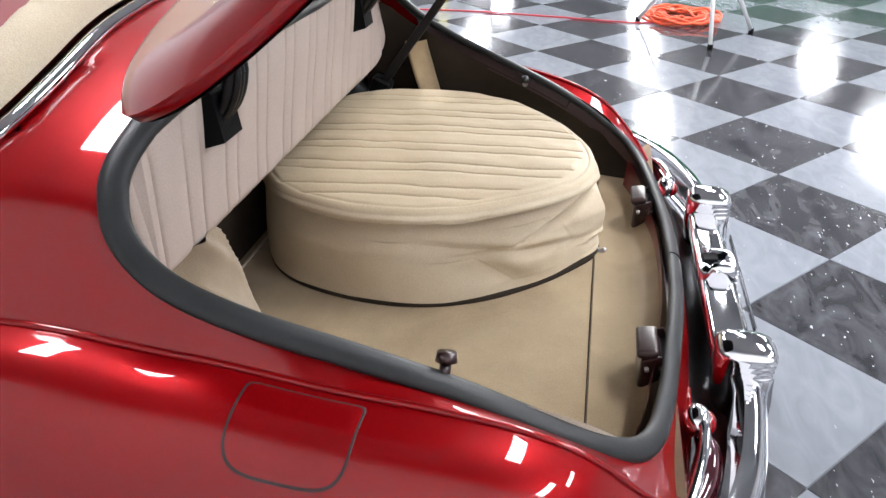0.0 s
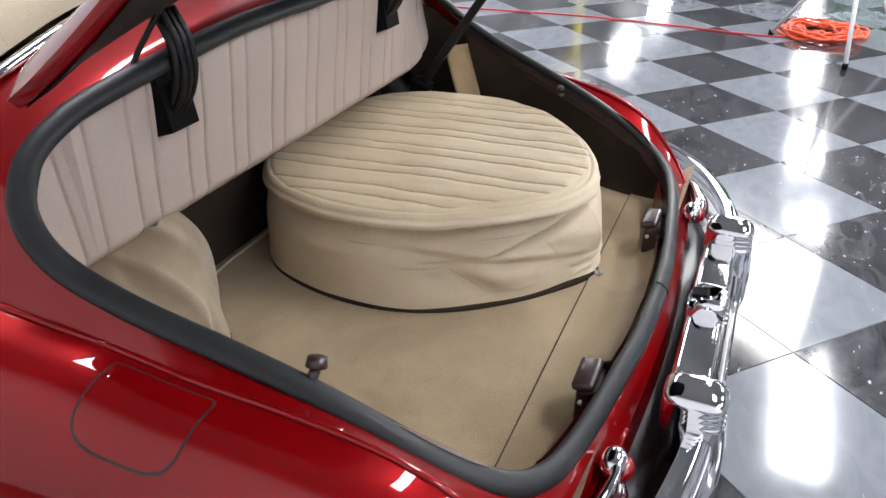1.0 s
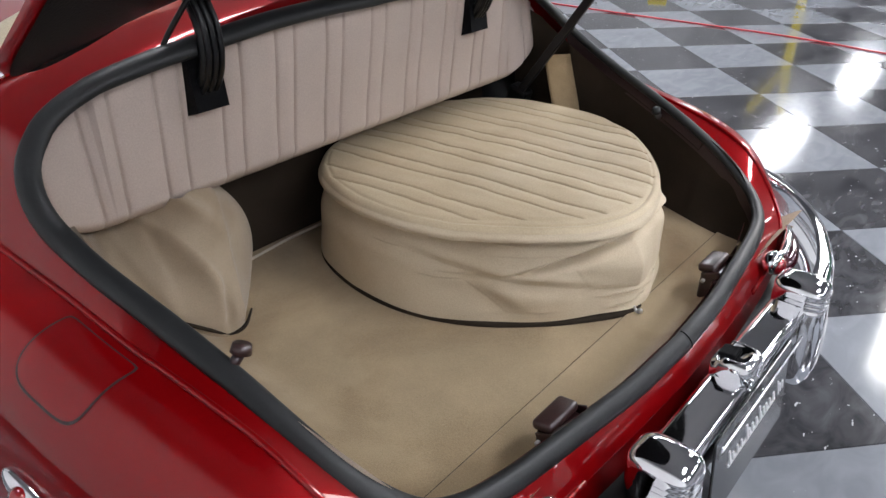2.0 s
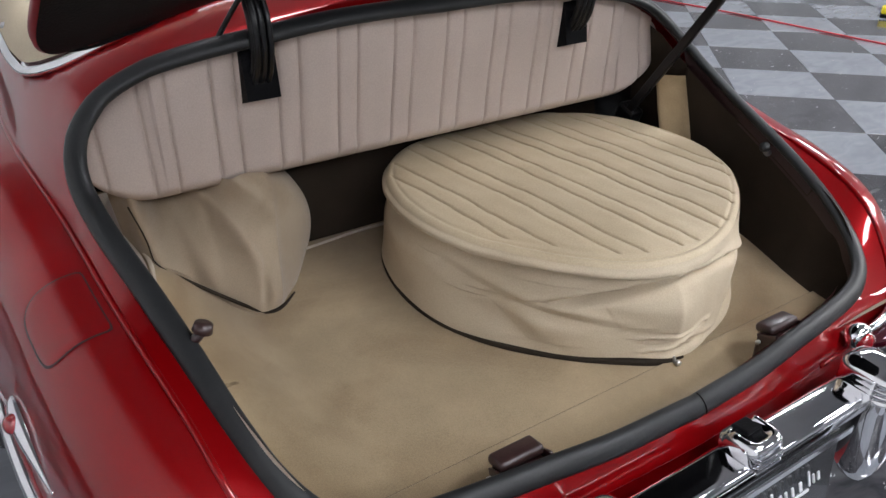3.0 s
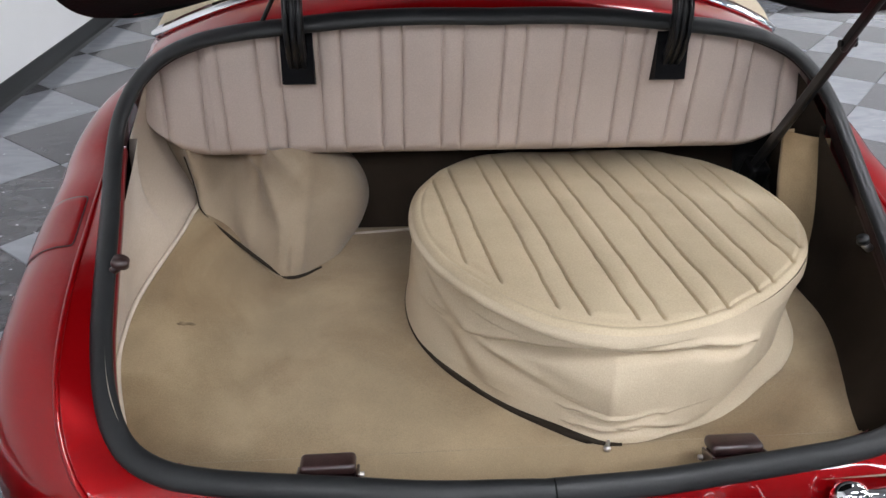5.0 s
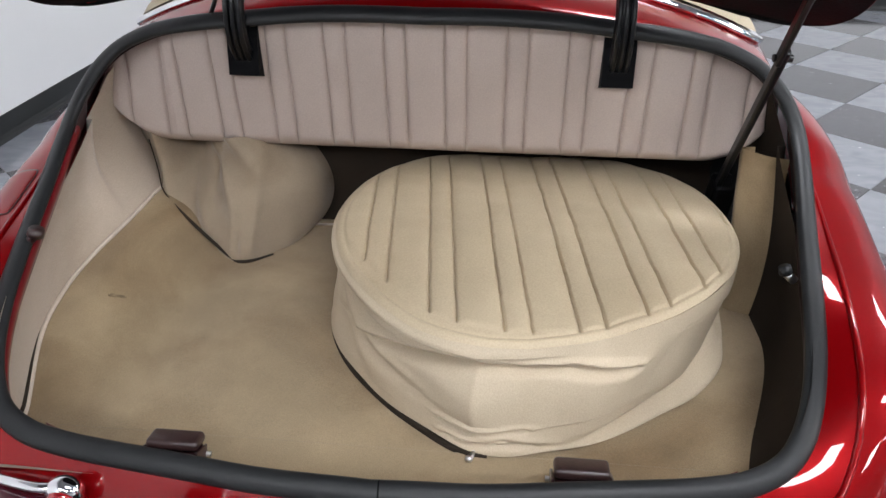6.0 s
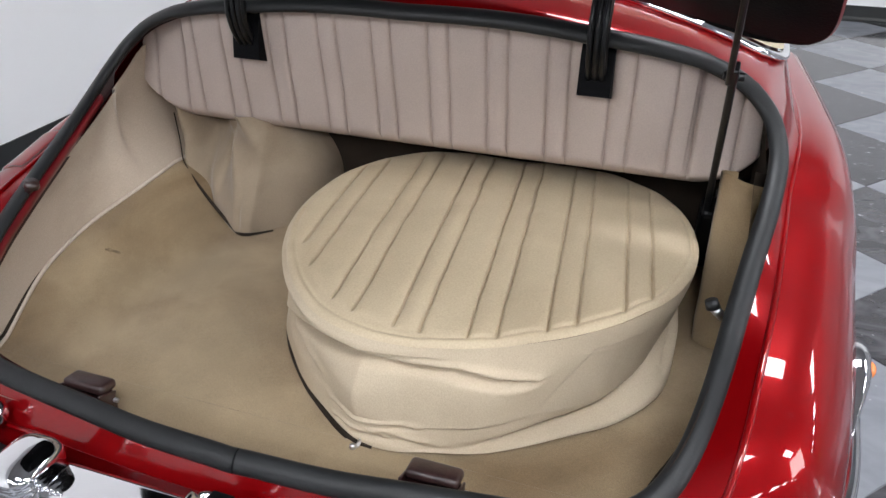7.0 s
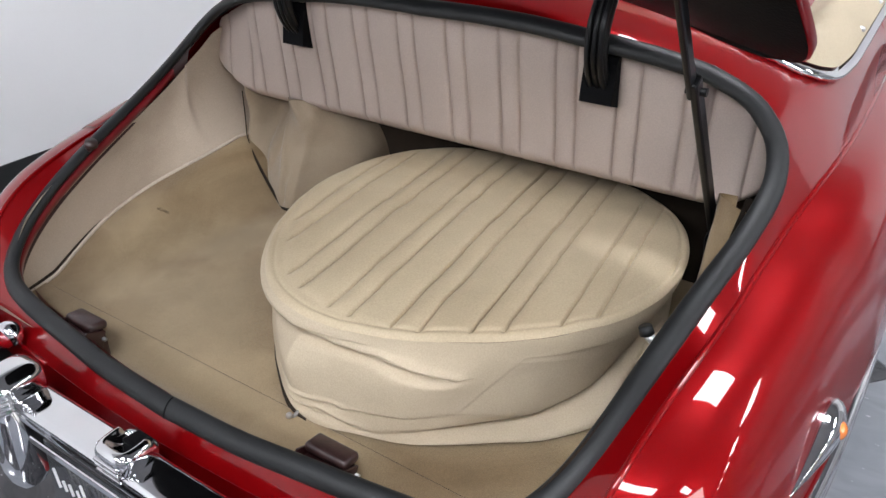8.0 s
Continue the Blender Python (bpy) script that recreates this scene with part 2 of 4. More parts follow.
def slab(name, size, at, mat, label, category):
    ob = part(name, box(bmesh.new(), size), mat)
    ob.location = at
    return tagged(ob, label, category, kind="structure")


LOW = 2.7          # white ends here; the unseen wall above is greyed to limit bounce light
slab("wall_south", (X_E - X_W + 0.4, 0.2, LOW), ((X_W + X_E) / 2, Y_S - 0.1, LOW / 2), WALL, "plain white painted showroom wall", "wall")
slab("wall_south_upper", (X_E - X_W + 0.4, 0.2, TOP - LOW), ((X_W + X_E) / 2, Y_S - 0.1, (TOP + LOW) / 2), WALL_UNSEEN, "unseen upper wall band, greyed to limit bounce and reflections", "wall")
# north and east walls are unseen, and grey to keep reflections dim
slab("wall_north", (X_E - X_W + 0.4, 0.2, TOP), ((X_W + X_E) / 2, Y_N + 0.1, TOP / 2), WALL_UNSEEN, "unseen far wall, greyed to dim reflections", "wall")
WHITE_END = 4.3          # white west wall ends here; unseen beyond, greyed to dim floor reflections
slab("wall_west", (0.2, WHITE_END - Y_S, LOW), (X_W - 0.1, (Y_S + WHITE_END) / 2, LOW / 2), WALL, "plain white painted showroom wall", "wall")
slab("wall_west_unseen", (0.2, Y_N - WHITE_END, LOW), (X_W - 0.1, (WHITE_END + Y_N) / 2, LOW / 2), WALL_DIM, "unseen stretch of wall, greyed to darken the floor reflections", "wall")
slab("wall_west_upper", (0.2, Y_N - Y_S, TOP - LOW), (X_W - 0.1, (Y_S + Y_N) / 2, (TOP + LOW) / 2), WALL_UNSEEN, "unseen upper wall band, greyed to limit bounce and reflections", "wall")
slab("wall_east", (0.2, Y_N - Y_S, TOP), (X_E + 0.1, (Y_S + Y_N) / 2, TOP / 2), WALL_UNSEEN, "unseen side wall, greyed to dim reflections", "wall")
slab("ceiling", (X_E - X_W + 0.4, Y_N - Y_S + 0.4, 0.2), ((X_W + X_E) / 2, (Y_S + Y_N) / 2, TOP + 0.1), CEILING, "pale grey painted showroom ceiling", "ceiling")
floor = slab("floor", (X_E - X_W + 0.4, Y_N - Y_S + 0.4, 0.2), ((X_W + X_E) / 2, (Y_S + Y_N) / 2, -0.103), GROUT,
             "glossy checkerboard floor of grey and charcoal vinyl tiles", "floor")


def baseboard(name, length, m):
    """A cove base: upright strip with a curved foot."""
    prof = [(0.0, 0.10), (0.006, 0.10), (0.008, 0.03), (0.012, 0.012), (0.022, 0.003), (0.022, 0.0), (0.0, 0.0)]
    v = [m @ Vector((x, -y, z)) for x in (0, length) for y, z in prof]
    n = len(prof)
    f = [(i, (i + 1) % n, n + (i + 1) % n, n + i) for i in range(n)] + [tuple(range(n)), tuple(range(n, 2 * n))]
    ob = piece(name, v, f, BASE, shade=False)
    return tagged(ob, "black rubber cove base along the white wall", "baseboard", kind="structure")


baseboard("baseboard_south", X_E - X_W, pose(X_E, Y_S, 0, 0, 0, 180))
baseboard("baseboard_west", Y_N - Y_S, pose(X_W, Y_S, 0, 0, 0, 90))

# ceiling panels in rows; the one at x 3.7 is added fill light
first = None
for px, rows in ((-2.9, (5.2, 8.6, 12.2, 17.2, 22.3)), (-1.6, (0.95,)), (1.75, (1.3,)), (3.7, (-1.0,)), (1.15, (5.2, 8.6, 12.2, 17.2, 22.3)), (4.9, (1.3,)), (5.0, (5.2, 8.6, 12.2, 17.2, 22.3))):
    for py in rows:
        m = pose(px, py, TOP)
        if first is None:
            first = empty("ceiling_light", "white troffer ceiling light with a glowing diffuser", "ceiling light", "ceiling lights in rows")
            part("frame", box(bmesh.new(), (0.50, 1.86, 0.02), pose(0, 0, -0.011)), STEEL_WHITE, first)
            part("diffuser", box(bmesh.new(), (0.44, 1.80, 0.012), pose(0, 0, -0.024)), PANEL, first)
            first.matrix_basis = m
        else:
            copy_thing(first, m)

# ---- the car ----
Y0 = 0.036          # centre line of the car
car = empty("car", "glossy red classic convertible with its boot lid open", "car")


def deck(x, dy):
    """Height of the rear deck: steep and arched at the front of the boot, hollow at the tail."""
    a, d2 = max(x, -0.56), min(dy * dy, 0.5)
    z = 0.5708 - 0.7624 * a - 1.0619 * a * a - 1.4319 * a ** 3 + d2 * (-0.1884 - 0.1856 * a - 0.0154 * d2 - 0.268 * a * a + 0.8061 * a * d2)
    return z + (0.024 * (1 - math.exp((x + 0.56) / 0.10)) if x < -0.56 else 0.0)


# half plan of the tail, from the rear middle round to the front: opening, fender seam, outer skin, and the seam's height
TAIL = [
    (0.0993, 0, 0.127, 0, 0.150, 0, 0.440), (0.0946, 0.1295, 0.123, 0.135, 0.146, 0.15, 0.440), (0.0835, 0.239, 0.116, 0.25, 0.138, 0.28, 0.439),
    (0.072, 0.333, 0.108, 0.355, 0.126, 0.42, 0.436), (0.0615, 0.400, 0.098, 0.45, 0.104, 0.53, 0.434), (0.047, 0.457, 0.077, 0.532, 0.062, 0.62, 0.462),
    (0.020, 0.503, 0.0295, 0.573, 0.0, 0.69, 0.512), (-0.0285, 0.534, -0.028, 0.590, -0.05, 0.722, 0.567), (-0.10, 0.554, -0.0995, 0.600, -0.115, 0.745, 0.602),
    (-0.2, 0.5694, -0.2, 0.613, -0.21, 0.762, 0.626), (-0.3, 0.585, -0.301, 0.624, -0.31, 0.774, 0.642), (-0.4, 0.602, -0.4125, 0.633, -0.42, 0.782, 0.664),
    (-0.48, 0.609, -0.5043, 0.640, -0.51, 0.792, 0.677), (-0.529, 0.5956, -0.6043, 0.653, -0.61, 0.800, 0.698), (-0.5516, 0.566, -0.752, 0.666, -0.76, 0.806, 0.704),
    (-0.559, 0.533, -1.0, 0.668, -1.01, 0.805, 0.690), (-0.5586, 0.481, -1.45, 0.66, -1.46, 0.79, 0.66)]
FRONT = [(-0.5586, 0.481, -1.45, 0.66), (-0.550, 0.402, -1.45, 0.55), (-0.542, 0.312, -1.45, 0.42), (-0.5386, 0.170, -1.45, 0.25), (-0.534, 0, -1.45, 0)]
half = spline(TAIL, 110)
for turn in range(4):          # even out the outer skin
    half[1:-1, 4:6] = (half[:-2, 4:6] + 2 * half[1:-1, 4:6] + half[2:, 4:6]) / 4
    half[1:-1, 2:4] = (half[:-2, 2:4] + 4 * half[1:-1, 2:4] + half[2:, 2:4]) / 6
ahead = spline(FRONT, 32)
opening_half = np.vstack([half[:, :2], ahead[1:, :2]])
seam_half = np.vstack([half[:, 2:4], ahead[1:, 2:4]])


def whole(h):
    """Both sides of a half plan, as one closed loop of (x, y)."""
    right = [(x, Y0 + d) for x, d in h]
    left = [(x, Y0 - d) for x, d in h[1:-1]]
    return right + left[::-1]


opening = whole(opening_half)
N_LOOP = len(opening)


def z_at(x, y):
    return deck(x, y - Y0)


along = half[half[:, 2].argsort()]          # the seam, from the front to the tail


def shoulder(x, d):
    """Height of the body in front of and beside the opening: the deck, rounded down to the fender seam."""
    sd, sz = np.interp(x, along[:, 2], along[:, 3]), np.interp(x, along[:, 2], along[:, 6])
    od = np.interp(-x, (0.40, 0.48, 0.53, 0.57, 0.64, 0.75, 1.0), (0.602, 0.603, 0.592, 0.584, 0.588, 0.606, 0.625))
    w = min(1.0, max(0.0, (d - od) / (sd - od)))
    return deck(x, d) + (sz - deck(x, sd)) * w ** 1.25


# rear deck between the opening and the fender seams
seam = whole(seam_half)
seam_z = list(half[:, 6]) + [0.66] * (len(ahead) - 1)
seam_z = seam_z + seam_z[1:-1][::-1]
verts = []
STEPS = 24
for (ox, oy), (sx, sy), sz in zip(opening, seam, seam_z):
    gap = sz - z_at(sx, sy)
    for k in range(STEPS):
        w = (k / (STEPS - 1)) ** 1.6
        x, y = ox + (sx - ox) * w, oy + (sy - oy) * w
        inside = abs(y - Y0) < 0.612 and x < np.interp(abs(y - Y0), (0, 0.30, 0.42, 0.50, 0.56, 0.60, 0.612), (-0.70, -0.70, -0.69, -0.695, -0.715, -0.755, -0.80)) - 0.02
        z = z_at(x, y) + gap * (w if gap > 0 else w ** 1.8) if ox > -0.40 else shoulder(x, abs(y - Y0))
        verts.append((x, y, z - (0.07 if inside else 0.0)))
deck_part = piece("rear_deck", verts, grid_faces(N_LOOP, STEPS, True), RED, car, "glossy red painted deck panel")

# inner lip of the opening, painted, and turned down
verts = []
for i, (ox, oy) in enumerate(opening):
    c = Vector((-0.25, Y0))
    d = (c - Vector((ox, oy))).normalized()
    deep = -0.03 if ox > -0.5 else -0.008
    for q, h in ((0, 0.0), (0.004, -0.004), (0.006, deep)):
        verts.append((ox + d.x * q, oy + d.y * q, z_at(ox, oy) + h))
piece("opening_lip", verts, grid_faces(N_LOOP, 3, True), MAROON_HIDE, car, "dark maroon turned-down lip round the boot opening")

# fenders and tail skin, from the seam outwards and down
SKIRT = 0.20
PHI = [math.radians(a) for a in (0, 3, 6, 10, 14, 18, 23, 28, 34, 40, 48, 56, 64, 72, 79, 85, 90)]


ROUND = 0.68          # how square the fender's shoulder is


def skin(rows, sign):
    """Rounded over the fenders, nearly plumb across the tail."""
    v = []
    for r in rows:
        bx, bd, fx, fd = r[2:6]
        zb = r[6] - 0.0004
        full = smooth((bd - 0.46) / 0.10)
        for n, a in enumerate(PHI):
            s = n / (len(PHI) - 1)
            g, h = math.sin(a) ** ROUND, math.cos(a) ** ROUND if a < 1.57 else 0.0
            g, h = g * full + (1 - (1 - s) ** 2) * (1 - full), h * full + (1 - s) * (1 - full)
            v.append((bx + (fx - bx) * g, Y0 + sign * (bd + (fd - bd) * g), SKIRT + (zb - SKIRT) * h))
    return v


for sign in (-1, 1):
    v = skin(half[20:], sign)
    piece("rear_fender", v, grid_faces(len(half) - 20, len(PHI)), RED, car, "full rounded red rear fender")
rows = [tuple(r) for r in half[:21]]
v = skin(rows[::-1], -1) + skin(rows[1:], 1)
piece("tail_panel", v, grid_faces(len(v) // len(PHI), len(PHI)), RED, car, "red tail panel under the boot opening")

# dark pan between the tail and the bumper
v = []
for x, y in [(r[4], Y0 - r[5]) for r in half[44:0:-1]] + [(r[4], Y0 + r[5]) for r in half[:45]]:
    w = smooth((0.60 - abs(y - Y0)) / 0.3)
    for o, z in ((-0.03, 0.400), (0.0, 0.396), (0.035 * w + 0.004, 0.384), (0.040 * w + 0.004, 0.330)):
        v.append((x + o, y, z))
piece("splash_pan", v, grid_faces(len(v) // 4, 4), BLACK_STEEL, car, "black pan under the tail")

# painted beading in the fender seams
for sign in (-1, 1):
    path = [(r[2], Y0 + sign * r[3], r[6] + 0.001) for r in half[25::2]]
    v, f = tube(path, 0.0042, 8)
    piece("fender_beading", v, f, RED, car, "thin red beading in the fender seam")

# rubber seal round the opening: a flattened bulb that lies along the slope of the deck
def seal_ring(i, wide, thick, sides=16):
    (ax, ay), (x, y), (bx, by) = opening[i - 1], opening[i], opening[(i + 1) % N_LOOP]
    run = (Vector((bx, by, z_at(bx, by))) - Vector((ax, ay, z_at(ax, ay)))).normalized()
    up = Vector((-(z_at(x + 0.01, y) - z_at(x - 0.01, y)) / 0.02, -(z_at(x, y + 0.01) - z_at(x, y - 0.01)) / 0.02, 1)).normalized()
    side = run.cross(up).normalized()
    up = side.cross(run)
    mid = Vector((x, y, z_at(x, y))) + up * 0.005
    return [mid + side * (math.cos(2 * math.pi * k / sides) * wide) + up * (math.sin(2 * math.pi * k / sides) * thick) for k in range(sides)]


v = [p for i in range(N_LOOP) for p in seal_ring(i, 0.0158, 0.0095)]
piece("boot_seal", v, grid_faces(N_LOOP, 16, True, True), RUBBER, car, "dark grey hollow rubber seal round the opening")
v, f = tube(seal_ring(1, 0.0161, 0.0098)[1:8], 0.0012, 6, up=(0, 1, 0))
piece("seal_joint", v, f, BLACK, car)

# painted flange under the seal, on the side with the carpet lining
v = []
for x, d in [(r[0], r[1]) for r in half[6:92]]:
    z = z_at(x, Y0 - d)
    for o, h in ((0.0, -0.001), (0.0128, -0.002), (0.0142, -0.009), (0.0136, -0.0165), (0.004, -0.019)):
        v.append((x - 0.5 * o * smooth((x - 0.0) / 0.05), Y0 - d + o, z + h))
piece("opening_flange", v, grid_faces(len(v) // 5, 5), RED_DARK, car, "dark red painted flange under the seal")

# boot floor with the hump over the wheel arch
FLOOR_Z = 0.425


def boot_floor(x, y):
    return FLOOR_Z + 0.118 * smooth((-0.34 - y) / 0.17) * min(1, max(0, (-0.06 - x) / 0.48))


nx, ny = 66, 100
xs, ys = np.linspace(-0.70, 0.08, nx), np.linspace(-0.60, 0.66, ny)
v = [(x, y, boot_floor(x, y)) for x in xs for y in ys]
piece("boot_floor", v, grid_faces(nx, ny), CARPET, car, "tan carpet on the boot floor")
xs2 = [-0.0312, -0.0306, -0.0298] + list(np.linspace(-0.028, 0.088, 12))
v = [(x, y, FLOOR_Z + ((0.0, 0.0030, 0.0040)[k] if k < 3 else 0.004 + 0.041 * smooth((x - 0.03) / 0.07))) for k, x in enumerate(xs2) for y in ys]
piece("sill_carpet", v, grid_faces(15, ny), CARPET, car, "tan carpet strip behind the rear sill")
# thin dark tube drawing the shadow line before the strip's edge
v, f = tube([(-0.0324, y, FLOOR_Z - 0.0004) for y in ys], 0.0011, 6)
piece("carpet_gap_shade", v, f, BROWN_AND_SHADE, car)


# a small soiled mark on the carpet, and the pale binding along its front edge
v = []
for q in range(5):
    for k in range(28):
        a = 2 * math.pi * k / 28
        reach = (q + 0.01) / 4 * (0.75 + 0.5 * noise.noise((math.cos(a) * 1.7, math.sin(a) * 1.7, 9.0)))
        x, y = -0.2905 + 0.0055 * reach * math.sin(a) - 0.25 * 0.015 * reach * math.cos(a), -0.4700 + 0.0155 * reach * math.cos(a)
        v.append((x, y, boot_floor(x, y) + 0.0012 * (1 - (q / 4) ** 4)))
piece("carpet_smudge", v, grid_faces(5, 28, False, True), SMUDGE, car, "small dark smudge on the carpet")
v, f = tube([(-0.664 - 0.10 * (y + 0.19) if y < -0.08 else -0.675, y, FLOOR_Z + 0.002) for y in np.linspace(-0.23, 0.30, 30)], 0.0028, 8)
piece("carpet_binding", v, f, BINDING, car, "pale binding along the carpet edge")


# side linings, from under the seal to the floor
def lining(name, sign, mat, label, low, bow):
    v, line = [], []
    for i in range(70):
        x = 0.040 - 0.665 * i / 69
        d = np.interp(-x, -half[:, 0][6:80], half[:, 1][6:80]) if x > -0.48 else 0.605 - (-0.48 - x) * 0.12
        ztop = shoulder(x, d) - 0.022
        yb, yt = Y0 + sign * low(x), Y0 + sign * (d - 0.006)
        zb = boot_floor(x, yb) - 0.004
        for k in range(14):
            w = k / 13
            v.append((x, yt + (yb - yt) * w ** 1.4 + sign * bow(x) * math.sin(math.pi * w), ztop + (zb - ztop) * w))
        line.append((x, yb - sign * 0.002, zb + 0.007))
    piece(name, v, grid_faces(70, 14), mat, car, label)
    return line


left_line = lining("side_lining", -1, CARPET_PALE, "pale tan carpet lining on the boot side",
                   lambda x: 0.52 + 0.075 * smooth((0.05 - x) / 0.30) - 0.06 * smooth((-0.28 - x) / 0.30), lambda x: 0.01 + 0.012 * smooth((-0.3 - x) / 0.25))
lining("side_lining", 1, BROWN_AND_SHADE, "bare dark brown boot side", lambda x: 0.47 + 0.11 * smooth((0.05 - x) / 0.40), lambda x: 0.012)
v, f = tube([(x, y + 0.0015, z) for x, y, z in left_line], 0.0036, 8)
piece("carpet_binding", v, f, BINDING, car, "pale binding along the carpet edge")
# dark tube drawing the shade between binding and lining
edge_run = [p for p in left_line if p[0] > -0.26]
v, f = tube([(x, y - 0.003, z + 0.0035) for x, y, z in edge_run], [0.0006 + 0.0030 * smooth(x / 0.16 + 1.6) for x, y, z in edge_run], 6)
piece("carpet_gap_shade", v, f, BROWN_AND_SHADE, car)
rear_rows = [(x, d) for x, d in opening_half if x >= 0.045]
v = []
for x, y in [(x, Y0 - d) for x, d in rear_rows[::-1]] + [(x, Y0 + d) for x, d in rear_rows[1:]]:
    for k in range(4):
        v.append((x - 0.0175 - 0.002 * k, Y0 + (y - Y0) * (0.97 - 0.004 * k), z_at(x, y) - 0.001 - k * 0.028))
piece("sill_lining", v, grid_faces(len(v) // 4, 4), RED_DARK, car, "dark red inner face of the sill")

# bulkhead behind the tufted panel, with the shadow there put into its colour
part("bulkhead", box(bmesh.new(), (0.02, 1.24, 0.34), pose(-0.70, Y0, 0.52)), BROWN_AND_SHADE, car, "bulkhead coloured dark for the shadow behind the panel")

part("cowl_panel", box(bmesh.new(), (0.02, 1.28, 0.44), pose(-1.445, Y0, 0.41)), MAROON_HIDE, car, "dark maroon panel across the cockpit")

# tufted panel on the front of the boot
nu, nv = 900, 40
v = []
for i in range(nu):
    y = -0.583 + 1.226 * i / (nu - 1)
    d = abs(y - Y0)
    zb = 0.639 + 0.115 * (1 - math.sqrt(max(0, 1 - max(0, (d - 0.487) / 0.1225) ** 2)))
    xt = np.interp(d, ahead[::-1, 1], ahead[::-1, 0]) if d < 0.48 else -0.577
    zt = shoulder(xt - 0.012, d) - 0.014
    xt -= 0.016
    zb = min(zb, zt - 0.01)
    ph = ((y + 0.337) / 0.1052 + 0.5) % 1.0 - 0.5
    g = min(abs(abs(ph * 0.1052) - 0.0185), 0.03)
    for j in range(nv):
        w = j / (nv - 1)
        z = zb + (zt - zb) * w
        x = -0.577 + (xt + 0.577) * smooth(w)
        puff = (0.0056 * (1 - math.exp(-g / 0.006)) - 0.0040 * math.exp(-(g / 0.0018) ** 2)) * min(1, w * 9 + 0.15)
        puff += 0.0012 * noise.noise((y * 22, z * 9, 3.1))
        v.append((x + puff - 0.010 * (1 - smooth(w * 14)), y, z))
f = grid_faces(nu, nv)
back = len(v)
v += [(-0.600, p[1], p[2] + 0.006) for p in v[0::nv]]
f += [(i * nv, (i + 1) * nv, back + i + 1, back + i) for i in range(nu - 1)]
piece("tufted_panel", v, f, TUFT, car, "greige pleated vinyl panel with vertical stitched channels")

# carpet hood over the wheel arch, below the panel
v = []
levels = 30
HOOD_LOW = [(-0.66, -0.60), (-0.62, -0.50), (-0.565, -0.450), (-0.543, -0.418), (-0.514, -0.372), (-0.498, -0.338), (-0.501, -0.312), (-0.528, -0.285), (-0.570, -0.248), (-0.62, -0.228), (-0.70, -0.21)]
HOOD_MID = [(-0.66, -0.60), (-0.62, -0.51), (-0.560, -0.485), (-0.577, -0.440), (-0.556, -0.412), (-0.534, -0.366), (-0.517, -0.340), (-0.533, -0.318), (-0.578, -0.232), (-0.625, -0.192), (-0.70, -0.18)]
HOOD_TOP = [(-0.66, -0.60), (-0.62, -0.525), (-0.582, -0.495), (-0.672, -0.437), (-0.604, -0.412), (-0.570, -0.366), (-0.556, -0.340), (-0.572, -0.318), (-0.590, -0.285), (-0.64, -0.265), (-0.70, -0.26)]
low_s, mid_s, top_s = (spline(r, 180) for r in (HOOD_LOW, HOOD_MID, HOOD_TOP))
for j in range(levels):
    w = j / (levels - 1)
    z = 0.405 + w * 0.25
    e = (z - 0.425) / 0.22
    a, b2, c = (1 - e) * (1 - 2 * e), 4 * e * (1 - e), e * (2 * e - 1)
    for k in range(181):
        p = low_s[k] * a + mid_s[k] * b2 + top_s[k] * c
        n1 = 0.004 * noise.noise((p[1] * 18, z * 9, 1.7))
        # a deep soft valley, a sharp ridge beside it, and a short tuck near the foot
        yv, yr = -0.369 - 0.03 * (1 - e), -0.277 - 0.030 * (1 - e)
        n1 -= 0.026 * (1 - smooth((p[1] - yv + 0.012) / 0.024)) * smooth((p[1] + 0.505) / 0.05) * smooth((e - 0.42) / 0.35)
        n1 -= 0.016 * math.exp(-((p[1] - yv) / (0.013 if p[1] < yv else 0.026)) ** 2) * smooth((e - 0.20) / 0.35)
        n1 += 0.013 * math.exp(-abs(p[1] - yr) / (0.022 if p[1] < yr else 0.007)) * smooth((e + 0.02) / 0.15)
        n1 -= 0.012 * math.exp(-((p[1] - yr + 0.030) / 0.008) ** 2) * (1 - smooth((e - 0.30) / 0.2)) * smooth((e - 0.02) / 0.08)
        v.append((p[0] + n1, p[1], z))
# dark tube laid along the hood's edge as the shade in its gap
hood_edge_shade = spline([(-0.580, -0.508, 0.640), (-0.566, -0.494, 0.585), (-0.558, -0.488, 0.543), (-0.537, -0.448, 0.507), (-0.516, -0.392, 0.463), (-0.501, -0.345, 0.430), (-0.494, -0.325, 0.4275), (-0.502, -0.303, 0.4275), (-0.53, -0.272, 0.427)], 50)
ev, ef = tube(hood_edge_shade, [0.0012 + 0.0022 * smooth((i - 6) / 14) * (1 - 0.7 * smooth((i - 38) / 12)) for i in range(51)], 8)
piece("hood_edge_shade", ev, ef, BROWN_AND_SHADE, car, "dark tube standing in for the shaded gap along the hood edge")
piece("arch_hood", v, grid_faces(levels, 181), HOOD_CARPET, car, "tan carpet hood over the wheel arch")
v = []
for j in range(16):
    w = j / 15
    z = 0.41 + w * 0.288
    back = 0.075 * (1 - w)
    sec = spline([(-0.512 + back, 0.60), (-0.508 + back, 0.574), (-0.492 + back, 0.587), (-0.470 + back * 0.8, 0.612), (-0.462 + back * 0.8, 0.640)], 16)
    for x, y in sec:
        v.append((x + 0.004 * math.sin(w * 5), y + 0.004 * noise.noise((x * 20, z * 12, 5.0)), z))
piece("arch_trim", v, grid_faces(16, 17), CARPET, car, "narrow tan carpet trim piece beside the stay")

